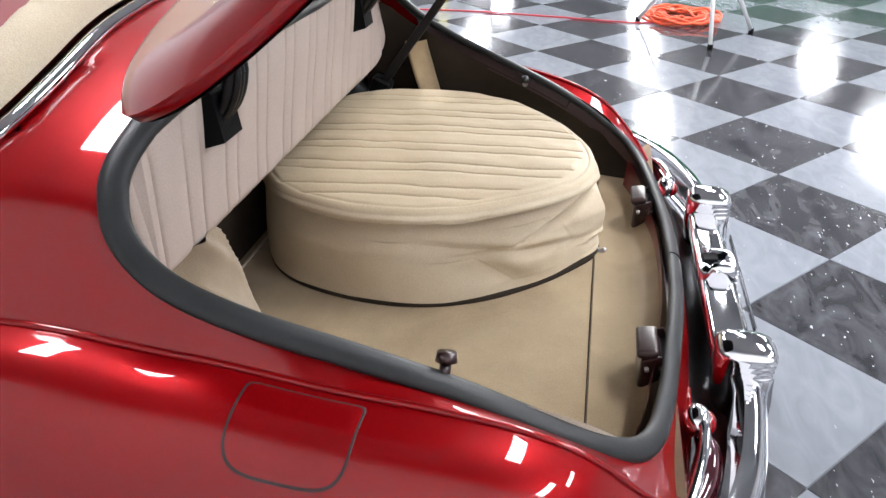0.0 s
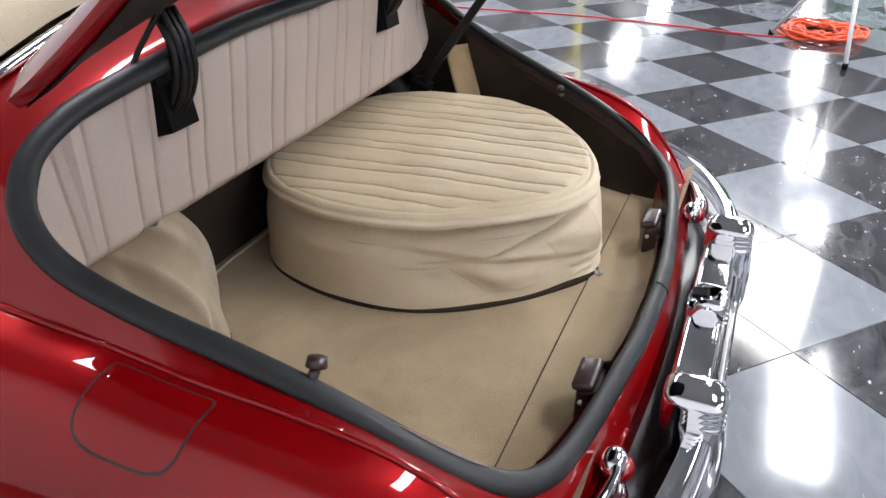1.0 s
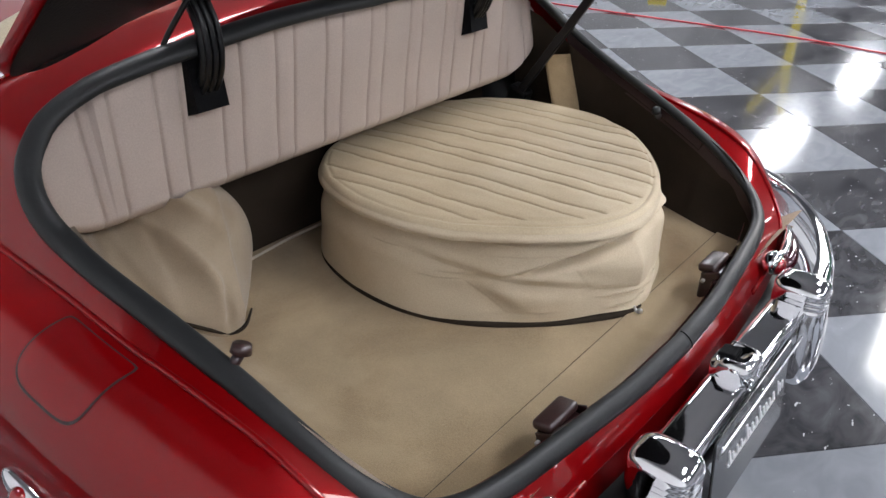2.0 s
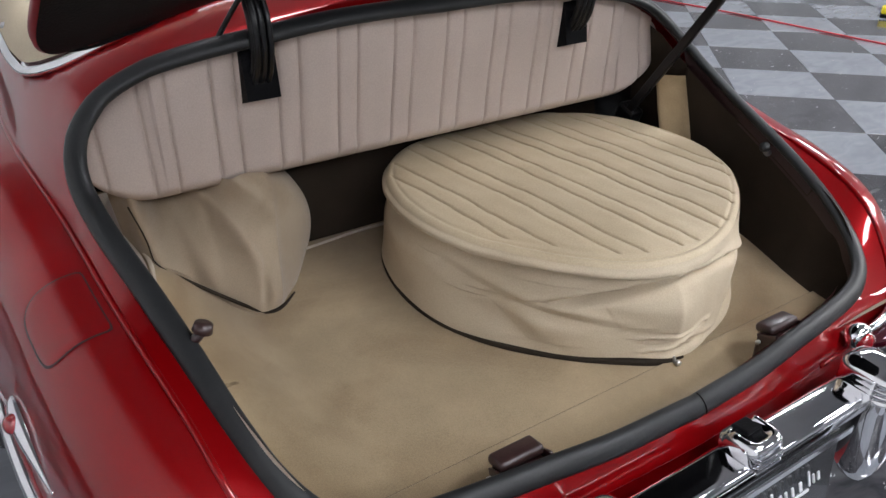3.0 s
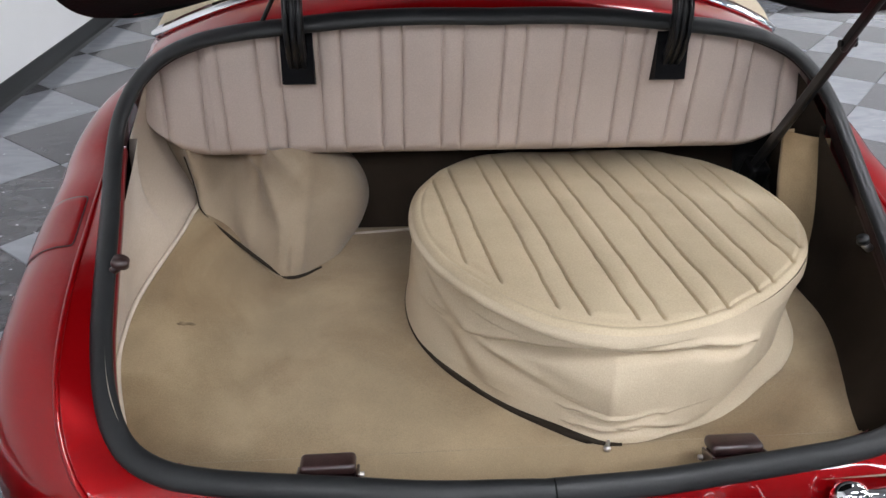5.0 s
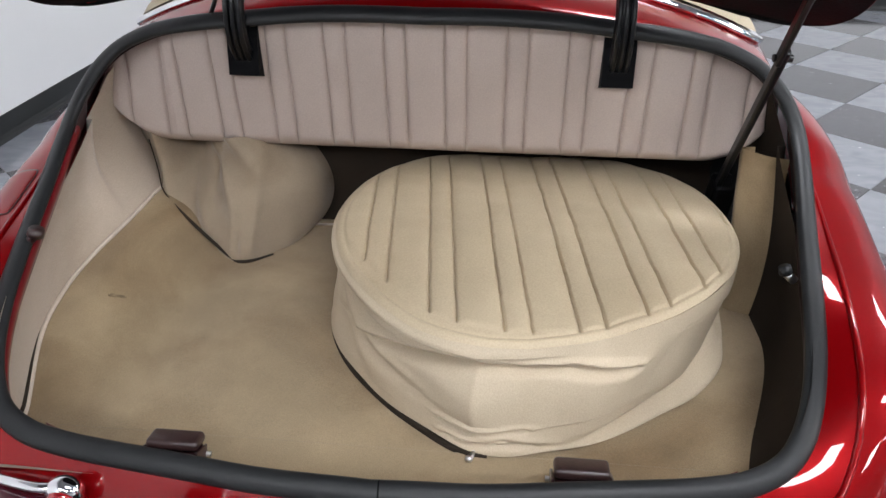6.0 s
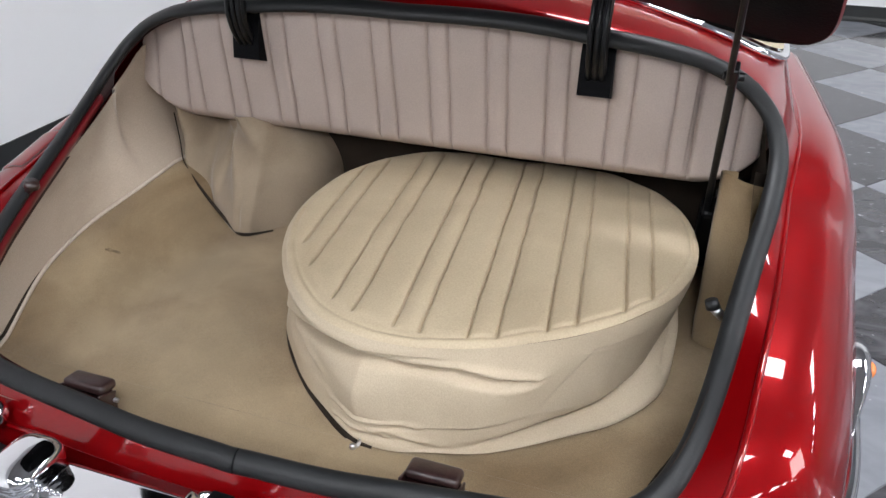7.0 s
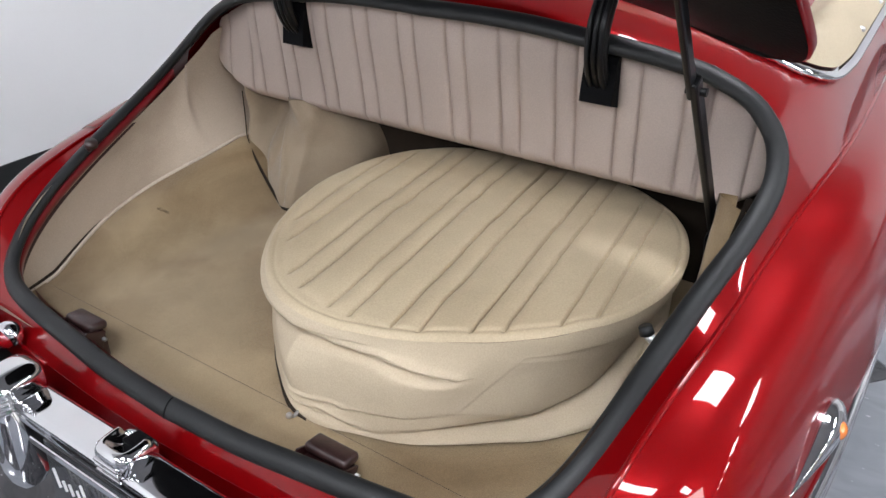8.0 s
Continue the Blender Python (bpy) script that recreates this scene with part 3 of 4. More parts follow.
# ---- covered spare wheel ----
CX, CY, CR = -0.343, 0.234, 0.322
cover = empty("spare_wheel", "spare wheel under a beige pleated vinyl cover", "spare wheel")
v = []
rings, spokes = 240, 1300


def bump_at(a, at, width):
    d = (math.degrees(a) - at + 180) % 360 - 180
    return math.exp(-(d / width) ** 2)


TOP_EDGE = [(-180, 0.334), (-165, 0.345), (-150, 0.368), (-135, 0.375), (-120, 0.362), (-105, 0.344), (-90, 0.328), (-75, 0.314), (-60, 0.306), (-45, 0.307), (-30, 0.312),
            (-15, 0.305), (0, 0.288), (15, 0.273), (30, 0.265), (45, 0.267), (60, 0.279), (75, 0.298), (90, 0.318), (105, 0.337), (120, 0.357), (135, 0.373), (150, 0.370), (165, 0.349), (180, 0.334)]
HEM_EDGE = [(-180, 0.345), (-130, 0.385), (-108, 0.361), (-84, 0.341), (-67, 0.325), (-50, 0.312), (-30, 0.314), (-18, 0.329), (-11, 0.329), (5, 0.304), (41, 0.283), (58, 0.298),
            (72, 0.312), (80, 0.314), (95, 0.315), (120, 0.33), (150, 0.36), (180, 0.37)]


def edge_of(table, a):
    """Radius in a direction, from a table by degrees, smoothed a little."""
    g = (math.degrees(a) + 180) % 360 - 180
    return sum(np.interp((g + o + 180) % 360 - 180, [r[0] for r in table], [r[1] for r in table]) for o in (-6, -3, 0, 3, 6)) / 5


def top_radius(a):
    return edge_of(TOP_EDGE, a)


def top_height(x, y):
    return 0.6075 + 0.0075 * (x - CX) - 0.0066 * (y - CY) + 0.003 * noise.noise((x * 9, y * 9, 0.3)) + 0.002 * noise.noise((x * 24, y * 24, 2.3))


rim_at = [top_radius(2 * math.pi * k / spokes) for k in range(spokes)]
for i in range(rings + 1):
    for k in range(spokes):
        a = 2 * math.pi * k / spokes
        edge = rim_at[k]
        r = edge * (i / rings) ** 0.9
        x, y = CX + r * math.cos(a), CY + r * math.sin(a)
        c = (y - 0.100 * (x + 0.05) - 0.2075 + 0.0011 * noise.noise((x * 16, y * 30, 4.0)) + 0.0008 * noise.noise((x * 70, y * 30, 7.0))) / 0.0992
        ph = ((c + 0.5) % 1.0 - 0.5) * 0.0992
        g = abs(abs(ph) - 0.0185)
        ends = smooth((edge - 0.006 - 0.020 * smooth((x - CX) / 0.15) * smooth((0.34 - y) / 0.2) - r) / 0.014)
        soft = ends * (1 - 0.55 * smooth((x + 0.40) / -0.2) * smooth((y - 0.30) / 0.1))
        e = abs(ph) - 0.0185
        step = 0.0030 * (1 - e / 0.004 if 0 <= e < 0.004 else 0.0) if ph > 0 else 0.0030 * (1 + e / 0.004 if -0.004 < e <= 0 else 0.0)
        dip = (0.0054 * math.exp(-(g / 0.0017) ** 1.6) + step - 0.0028 * (1 - math.exp(-(g / 0.010) ** 2))) * soft
        round_off = 0.007 * max(0, (r - edge + 0.010) / 0.010) ** 2.2
        piping = 0.0016 * math.exp(-((edge - r - 0.014) / 0.003) ** 2)
        z = top_height(x, y) - dip - round_off - piping - 0.007 * (r / edge) ** 2
        v.append((x, y, z))
piece("cover_top", v, grid_faces(rings + 1, spokes, False, True), COVER, cover, "beige vinyl cover top with paired stitched pleats")


def foot_radius(a):
    """The lower hem: pulled out to corners, flat between them."""
    return edge_of(HEM_EDGE, a)


# creases of the side: from (degrees, share of the height) to (degrees, share), depth, width
CREASES = [(-54, 0.48, -16, 0.20, 0.022, 0.030), (-70, 0.56, -56, 0.90, 0.006, 0.06), (-66, 0.50, -34, 0.66, 0.006, 0.05), (-14, 0.19, 8, 0.20, 0.019, 0.028), (8, 0.20, 27, 0.34, 0.016, 0.030),
           (-22, 0.80, -4, 0.75, 0.015, 0.024), (-21, 0.94, -11, 0.90, 0.011, 0.020), (-8, 0.86, 2, 0.95, 0.006, 0.024), (50, 0.20, 30, 0.75, 0.010, 0.15),
           (-90, 0.35, -62, 0.48, 0.006, 0.05), (-38, 0.30, -30, 0.70, 0.005, 0.10)]


def crease(deg, w):
    """How far the creases pull the side in, with a raised fold above each."""
    out = 0.0
    for a0, w0, a1, w1, depth, wide in CREASES:
        dx, dy = (a1 - a0) / 90, w1 - w0
        px, py = (deg - a0) / 90, w - w0
        t = min(1.0, max(0.0, (px * dx + py * dy) / (dx * dx + dy * dy)))
        ex, ey = px - dx * t, py - dy * t
        d = math.hypot(ex, ey)
        if d < wide * 4:
            taper = 0.35 + 0.65 * math.sin(math.pi * min(0.95, max(0.05, t)))
            side = 1 if ey < 0 else -1
            out += depth * taper * ((0.55 if depth < 0.018 else 0.2) * side * math.exp(-((d - wide * 1.3) / wide) ** 2) - math.exp(-(d / wide) ** 2))
    return out


v = []
levels, spokes = 110, 640
tops = [top_radius(2 * math.pi * q / spokes) - 0.0004 for q in range(spokes)]
lows = [foot_radius(2 * math.pi * q / spokes) for q in range(spokes)]
for j in range(levels + 1):
    w = j / levels          # 0 at the top edge, 1 at the hem
    for k in range(spokes):
        a = 2 * math.pi * k / spokes
        deg = (math.degrees(a) + 180) % 360 - 180
        top_r, low_r = tops[k], lows[k]
        r = top_r + (low_r - top_r) * w ** (1 + 1.3 * bump_at(a, -90, 45))
        # the top's edge hangs over, deeper on the side turned to the left fender
        left = smooth((deg + 158) / 40) * (1 - smooth((deg + 30) / 40))
        lip = 0.085 + 0.02 * noise.noise((math.cos(a) * 2, math.sin(a) * 2, 6.0))
        r += 0.008 * left * smooth(w / 0.05) * (1 - smooth((w - lip) / 0.010)) - 0.021 * left * smooth((w - lip) / 0.012) * (1 - smooth((w - lip - 0.04) / 0.36))
        ca, sa = math.cos(a), math.sin(a)
        fold = noise.noise((ca * 2.2, sa * 2.2, w * 1.7)) + 0.4 * noise.noise((ca * 6.0, sa * 6.0, w * 3.0 + 4))
        r += 0.005 * fold * smooth((w - 0.12) / 0.3) * (1 - 0.6 * smooth((w - 0.75) / 0.25))
        r += 0.019 * math.exp(-abs(deg + 15) / 7) * math.sin(math.pi * min(1, w * 1.15))
        r += crease(deg, w)
        # the cover tucks in above a flat flap of hem, towards the right fender
        if -8 < deg < 125:
            line = np.interp(deg, (-8, 8, 20, 32, 45, 60, 75, 90, 105, 125), (0.99, 0.975, 0.96, 0.94, 0.915, 0.87, 0.78, 0.60, 0.42, 0.25))
            deep = np.interp(deg, (-8, 20, 45, 65, 100, 125), (0.0, 0.010, 0.019, 0.030, 0.038, 0.0))
            start = np.interp(deg, (15, 62), (0.60, 0.07))
            if w < line:
                r -= deep * max(0.0, (w - start) / (line - start)) ** np.interp(deg, (20, 60), (2.6, 1.6))
            else:
                r -= deep * (1 - smooth((w - line) / min(0.30, max(0.045, 1 - line)))) ** 1.4
            r -= 0.016 * smooth((deg - 8) / 24) * (1 - smooth((deg - 96) / 20)) * math.exp(-((w - line + 0.01) / 0.032) ** 2)
            second = line + 0.20 * smooth((deg - 55) / 20)
            r -= 0.014 * smooth((deg - 58) / 12) * (1 - smooth((deg - 100) / 14)) * (1 - smooth((w - 0.78) / 0.14)) * math.exp(-((w - second) / 0.04) ** 2)
        zt = top_height(CX + top_r * ca, CY + top_r * sa) - 0.0135
        hem = 0.4315 + 0.0035 * bump_at(a, -60, 40) + 0.006 * bump_at(a, -24, 9) + 0.003 * noise.noise((ca * 3, sa * 3, 8.0))
        v.append((CX + r * ca, CY + r * sa, zt + (hem - zt) * w))
piece("cover_skirt", v, grid_faces(levels + 1, spokes, False, True), COVER_SIDE, cover, "creased beige cover side with a loose hem")
v = []
for r, z in ((0.12, 0.43), (0.165, 0.428), (0.182, 0.45), (0.185, 0.50), (0.182, 0.56), (0.16, 0.585), (0.12, 0.585)):
    v += [(CX + r * math.cos(2 * math.pi * k / 64), CY + r * math.sin(2 * math.pi * k / 64), z) for k in range(64)]
piece("tyre", v, grid_faces(7, 64, True, True), RUBBER, cover, "black tyre almost hidden by its cover")
# dark band along the hem, painted in for the shade beneath it
v, bands = [], 240
for k in range(bands):
    a = math.radians(-150 + 139 * k / (bands - 1))
    show = 0.0004 + 0.0019 * smooth((k - 130) / 100) * smooth((bands - 1 - k) / 8)
    for o, z in ((-0.03, 0.436), (show - 0.002, 0.434), (show, 0.431), (show, 0.4255)):
        v.append((CX + (foot_radius(a) + o) * math.cos(a), CY + (foot_radius(a) + o) * math.sin(a), z))
piece("hem_shade", v, grid_faces(bands, 4), BROWN_AND_SHADE, cover, "dark band standing in for the shade under the hem")
bm = ball(bmesh.new(), (-0.014, 0.148, 0.4345), (0.0052, 0.0052, 0.0050))
rod(bm, (-0.014, 0.148, 0.424), (-0.03, 0.154, 0.436), 0.003)
part("tie_down_knob", bm, SATIN, cover, "small pale metal knob at the hem", True)

# ---- boot lid, hinges, stay ----
LID_TURN = math.radians(65)
LID_FROM, LID_TO = Vector((-0.565, 0.815)), Vector((-0.510, 0.912))
COS, SIN = math.cos(LID_TURN), math.sin(LID_TURN)


def lid_crown(x, dy):
    """Height of the closed lid, flatter across than the deck round it."""
    a, d2 = max(x, -0.56), min(dy * dy, 0.5)
    return 0.562 - 0.5623 * a - 0.2342 * a * a - 0.6962 * a ** 3 + d2 * (-0.0672 + 0.5945 * a + 0.1347 * d2)


def lid_place(x, dy, lift):
    """A place of the closed lid, carried up with it as it opens."""
    dx, dz = x - LID_FROM.x, lid_crown(x, dy) + lift - LID_FROM.y
    return (LID_TO.x + dx * COS - dz * SIN, Y0 + dy, LID_TO.y + dx * SIN + dz * COS)


lid = new("boot_lid")
lid.parent = car
lid["label"] = "open boot lid, red outside and black inside"
lid_loop = [(x, d) for x, d in opening_half] + [(x, -d) for x, d in opening_half[1:-1][::-1]]


def lid_sheet(name, outer, lift, mat, label, wrinkle=0.0, skirt=0.0):
    v, n = [], 34
    for x, d in lid_loop:
        for k in range(n):
            s = math.sin(k / (n - 1) * math.pi / 2)
            xx, dd = -0.24 + (x + 0.24) * s * outer, d * s * outer
            up = lift - skirt * max(0.0, (s - 0.86) / 0.14) ** 2.5
            if wrinkle:
                up += wrinkle * noise.noise((xx * 9, dd * 4, 3.3)) * (1 - s ** 6)
            v.append(lid_place(xx, dd, up))
    return piece(name, v, grid_faces(len(lid_loop), n, True), mat, lid, label)


lid_sheet("lid_skin", 1.034, 0.034, RED, "red painted outer skin", skirt=0.028)
lid_sheet("lid_lining", 1.026, -0.0115, BLACK, "creased black vinyl lining", 0.016)
v = []
for x, d in lid_loop:
    for o, h in ((1.034, 0.008), (1.033, -0.006), (1.020, -0.010), (0.995, -0.010)):
        v.append(lid_place(-0.24 + (x + 0.24) * o, d * o, h))
piece("lid_rim", v, grid_faces(len(lid_loop), 4, True), RED, lid, "turned-under red rim")
v, f = tube(spline([(-0.556, -0.350, 0.866), (-0.55, -0.33, 0.90), (-0.525, -0.30, 0.955)], 12), 0.004, 8)
piece("drain_wire", v, f, BLACK_STEEL, lid, "thin black wire")
for y in (-0.285, 0.357):
    h = new("hinge")
    h.parent = car
    h["label"] = "black gooseneck hinge arm in its box"
    v, f = tube(spline([(-0.565, y, 0.80), (-0.535, y, 0.835), (-0.522, y, 0.875), (-0.526, y, 0.91), (-0.545, y, 0.945), (-0.575, y, 0.975)], 26), 0.011, 10, flat=1.6, up=(0, 1, 0))
    piece("hinge_arm", v, f, BLACK_STEEL, h)
    for o in (-0.011, 0.0, 0.011):
        v, f = tube(spline([(-0.552, y + o, 0.80), (-0.523, y + o, 0.835), (-0.510, y + o, 0.875), (-0.514, y + o, 0.912), (-0.533, y + o, 0.948)], 22), 0.0045, 8, up=(0, 1, 0))
        piece("hinge_rib", v, f, BLACK_STEEL, h)
    prof = [(-0.533, 0.787), (-0.582, 0.770), (-0.600, 0.885), (-0.560, 0.880), (-0.543, 0.850)]
    w = 0.027
    vv = [(x, y - w, z) for x, z in prof] + [(x, y + w, z) for x, z in prof]
    n = len(prof)
    ff = [(i, (i + 1) % n, n + (i + 1) % n, n + i) for i in range(n)] + [tuple(range(n)), tuple(range(n, 2 * n))]
    piece("hinge_box", vv, ff, BLACK, h, "black hinge box", shade=False)
    part("hinge_base", box(bmesh.new(), (0.032, 0.050, 0.012), pose(-0.556, y, 0.787, 0, -12, 0), 0.004), BLACK_STEEL, h)

stay = new("lid_stay")
stay.parent = car
stay["label"] = "black folding lid stay"
S0, SD = Vector((-0.528, 0.563, 0.655)), Vector((0.575, -0.028, 0.817))


def bar(a, b, wide, thick, bevel=0.003):
    d = b - a
    q = d.to_track_quat("Z", "Y").to_matrix().to_4x4()
    return box(bmesh.new(), (wide, thick, d.length), Matrix.Translation((a + b) / 2) @ q, bevel)


part("lower_arm", bar(S0 - SD * 0.12, S0 + SD * 0.31, 0.011, 0.020), BLACK_STEEL, stay)
part("upper_arm", bar(S0 + SD * 0.28 + Vector((0.002, -0.005, 0)), S0 + SD * 0.86 + Vector((0.002, -0.005, 0)), 0.009, 0.018), BLACK_STEEL, stay)
bm = rod(bmesh.new(), S0 + SD * 0.29 + Vector((0.0, -0.013, 0)), S0 + SD * 0.29 + Vector((0, 0.013, 0)), 0.0055)
part("pivot", bm, BLACK_STEEL, stay)
part("foot_bracket", box(bmesh.new(), (0.05, 0.04, 0.14), pose(-0.59, 0.575, 0.545, 0, 20, 0), 0.008), BLACK_STEEL, stay)
part("lid_bracket", box(bmesh.new(), (0.12, 0.05, 0.05), pose(-0.045, 0.54, 1.33, 0, -36, 0), 0.006), BLACK_STEEL, stay)

# latches on the sill
for y in (-0.223, 0.288):
    l = new("lid_latch")
    l.parent = car
    l["label"] = "maroon painted latch bracket on the sill"
    part("latch_body", box(bmesh.new(), (0.030, 0.066, 0.052), pose(0.054, y, 0.459), 0.004), MAROON, l)
    part("latch_pad", box(bmesh.new(), (0.031, 0.068, 0.015), pose(0.047, y, 0.4935, 0, -9, 0), 0.006, 3), MAROON_WORN, l, "worn maroon-brown rounded pad", True)
    part("latch_foot", box(bmesh.new(), (0.014, 0.098, 0.012), pose(0.071, y, 0.476, 0, -8, 0), 0.003), MAROON, l)
    for o in (-0.036, 0.036):
        part("latch_cheek", box(bmesh.new(), (0.034, 0.004, 0.030), pose(0.062, y + o, 0.478, 0, -24, 0), 0.0015), MAROON, l)
    part("latch_bolt", rod(bmesh.new(), (0.048, y - 0.043, 0.474), (0.048, y + 0.043, 0.474), 0.0035), SATIN, l, "small bright bolt", True)

# rubber buffers
for x, y, z in ((-0.198, -0.512, 0.640), (-0.225, 0.580, 0.625)):
    s = 1 if y > 0 else -1
    b = new("rubber_buffer")
    b.parent = car
    part("buffer_head", rod(bmesh.new(), (x, y, z), (x, y - s * 0.004, z + 0.010), 0.0125 if s < 0 else 0.0095, 0.011 if s < 0 else 0.0085), MAROON_WORN if s < 0 else RUBBER, b, "", True)
    part("buffer_stem", rod(bmesh.new(), (x, y + s * 0.014, z - 0.012), (x, y, z), 0.0065), MAROON if s < 0 else SATIN, b, "", True)

# ---- brightwork ----
CHROME_PLAN = [(-0.70, 0), (-0.70, 0.15), (-0.70, 0.30), (-0.69, 0.42), (-0.695, 0.50), (-0.715, 0.56), (-0.735, 0.585), (-0.765, 0.605), (-0.81, 0.616), (-0.88, 0.622), (-1.0, 0.625), (-1.4, 0.62)]
cs = spline(CHROME_PLAN, 70)
path = [(x, Y0 - d, shoulder(x, d) + 0.004) for x, d in cs[::-1]] + [(x, Y0 + d, shoulder(x, d) + 0.004) for x, d in cs[1:]]
v, f = tube(path, 0.012, 12, flat=0.7)
piece("cockpit_moulding", v, f, CHROME, car, "bright moulding round the folded top")

# folded top under its cream cover, and the dark cockpit before it
v, n = [], 26
inner = []
for x, y, z in path:
    for k in range(n):
        s = k / (n - 1)
        xi, yi = x + (-1.3 - x) * 0.36 * s - 0.010, y + (Y0 - y) * 0.36 * s
        rise = 0.012 + 0.046 * math.sin(math.pi * min(1, s / 0.5)) ** 0.8 if s < 0.5 else 0.012 - 0.10 * smooth((s - 0.5) / 0.5)
        rise += (0.008 * noise.noise((xi * 9, yi * 14, 2.0)) + 0.004 * noise.noise((xi * 30, yi * 34, 5.0))) * smooth(s * 5)
        v.append((xi, yi, z + rise))
    inner.append((xi + 0.01, yi, v[-1][2] - 0.003))
hood = piece("top_cover", v, grid_faces(len(path), n), CREAM, car, "wrinkled cream canvas cover over the folded top")
v = []
for x, y, z in inner:
    for k in range(6):
        s = k / 5
        v.append((x + (-1.3 - x) * s, y + (Y0 - y) * s, z - 0.004 - 0.03 * s))
piece("cockpit_lining", v, grid_faces(len(inner), 6), MAROON_HIDE, car, "dark maroon hide in the cockpit")
for k in (8, 22, 118, 132):
    x, y, z = path[k]
    part("snap", ball(bmesh.new(), (x - 0.05, Y0 + (y - Y0) * 0.985, z + 0.024), (0.008, 0.008, 0.006), 12), SATIN, hood, "small press stud", True)

# bumper
bumper = new("rear_bumper")
bumper.parent = car
bumper["label"] = "chromed rear bumper with ribbed overriders"
blade = spline([(0.205, 0.26), (0.195, 0.36), (0.17, 0.48), (0.11, 0.62), (0.02, 0.73), (-0.08, 0.80), (-0.18, 0.825)], 40)
for s in (-1, 1):
    v = []
    prof = [(-0.014, 0.050), (0.006, 0.050), (0.020, 0.032), (0.026, 0.0), (0.020, -0.034), (0.006, -0.054), (-0.012, -0.056)]
    for i, (x, d) in enumerate(blade):
        nxt, prv = blade[min(i + 1, 40)], blade[max(i - 1, 0)]
        t = Vector((nxt[0] - prv[0], nxt[1] - prv[1])).normalized()
        out = Vector((t.y, -t.x))
        if out.y < 0 and out.x < 0:
            out = -out
        k = 1 - 0.5 * smooth((i - 34) / 6)
        for o, h in prof:
            v.append((x + out.x * o, 0.06 + s * (d + out.y * o), 0.405 + h * k))
    piece("bumper_blade", v, grid_faces(41, len(prof)), CHROME, bumper)
part("plinth_bar", box(bmesh.new(), (0.058, 0.47, 0.036), pose(0.180, 0.06, 0.449), 0.012, 5), CHROME, bumper, "", True)
for yc in (-0.20, 0.32):
    v, sides = [], 44
    rows = [(0.5075, 0.003, 0.003, 0.187), (0.5070, 0.016, 0.012, 0.187), (0.5050, 0.026, 0.020, 0.188), (0.5015, 0.034, 0.027, 0.189), (0.497, 0.0395, 0.032, 0.190), (0.492, 0.0425, 0.035, 0.190)]
    for k in range(3):          # three ribs round the cap
        rows += [(0.486 - 0.009 * k, 0.0435, 0.036, 0.191), (0.4825 - 0.009 * k, 0.0405, 0.0335, 0.191), (0.4785 - 0.009 * k, 0.0435, 0.036, 0.191)]
    rows += [(0.455, 0.0440, 0.0365, 0.192), (0.435, 0.0450, 0.038, 0.194), (0.410, 0.0450, 0.0385, 0.197), (0.380, 0.0430, 0.037, 0.201), (0.350, 0.0390, 0.034, 0.205),
             (0.325, 0.0320, 0.029, 0.208), (0.305, 0.0220, 0.021, 0.210), (0.296, 0.0120, 0.012, 0.211), (0.294, 0.002, 0.002, 0.211)]
    for z, depth, wide, x0 in rows:
        for k in range(sides):
            a = 2 * math.pi * k / sides
            c, q = math.cos(a), math.sin(a)
            p = 0.6 if z > 0.44 else 0.8
            full = 1.0 if depth != 0.0405 else 1.0 + 0.07 * (1 - smooth((c + 0.1) / 0.4))
            v.append((x0 + depth * full * math.copysign(abs(c) ** p, c), yc + wide * full * math.copysign(abs(q) ** p, q), z))
    piece("overrider", v, grid_faces(len(rows), sides, False, True) + [tuple(range(sides)), tuple(range((len(rows) - 1) * sides, len(rows) * sides))], CHROME, bumper, "chromed overrider with a ribbed cap")
v, sides = [], 24
for z, depth, wide, x0 in ((0.448, 0.028, 0.030, 0.178), (0.464, 0.031, 0.033, 0.179), (0.480, 0.032, 0.034, 0.180), (0.490, 0.031, 0.033, 0.180), (0.496, 0.027, 0.029, 0.180), (0.498, 0.022, 0.024, 0.180), (0.4965, 0.019, 0.021, 0.178),
                           (0.490, 0.017, 0.019, 0.177)):
    for k in range(sides):
        a = 2 * math.pi * k / sides
        c, q = math.cos(a), math.sin(a)
        v.append((x0 + depth * math.copysign(abs(c) ** 0.55, c), 0.055 + wide * math.copysign(abs(q) ** 0.55, q), z - (0.010 if c < -0.5 else 0.0) * (1 if z > 0.486 else 0)))
piece("plate_lamp", v, grid_faces(8, sides, False, True) + [tuple(range(7 * sides, 8 * sides))], CHROME, bumper, "chromed plate lamp housing")
part("lamp_recess", box(bmesh.new(), (0.026, 0.030, 0.008), pose(0.166, 0.062, 0.4885, 0, -10, 0), 0.003), BLACK, bumper, "black recess in the lamp housing")
for k in range(3):
    part("lamp_rib", box(bmesh.new(), (0.004, 0.050, 0.004), pose(0.2115, 0.055, 0.460 + 0.009 * k), 0.0015), CHROME, bumper)
part("show_plate", box(bmesh.new(), (0.004, 0.30, 0.15), pose(0.222, 0.06, 0.375, 0, -6, 0), 0.0015), PLATE, bumper, "black plate with white printed lines")
part("plate_frame", box(bmesh.new(), (0.003, 0.32, 0.012), pose(0.226, 0.06, 0.452), 0.001), CHROME, bumper)
random.seed(5)
yy = -0.055
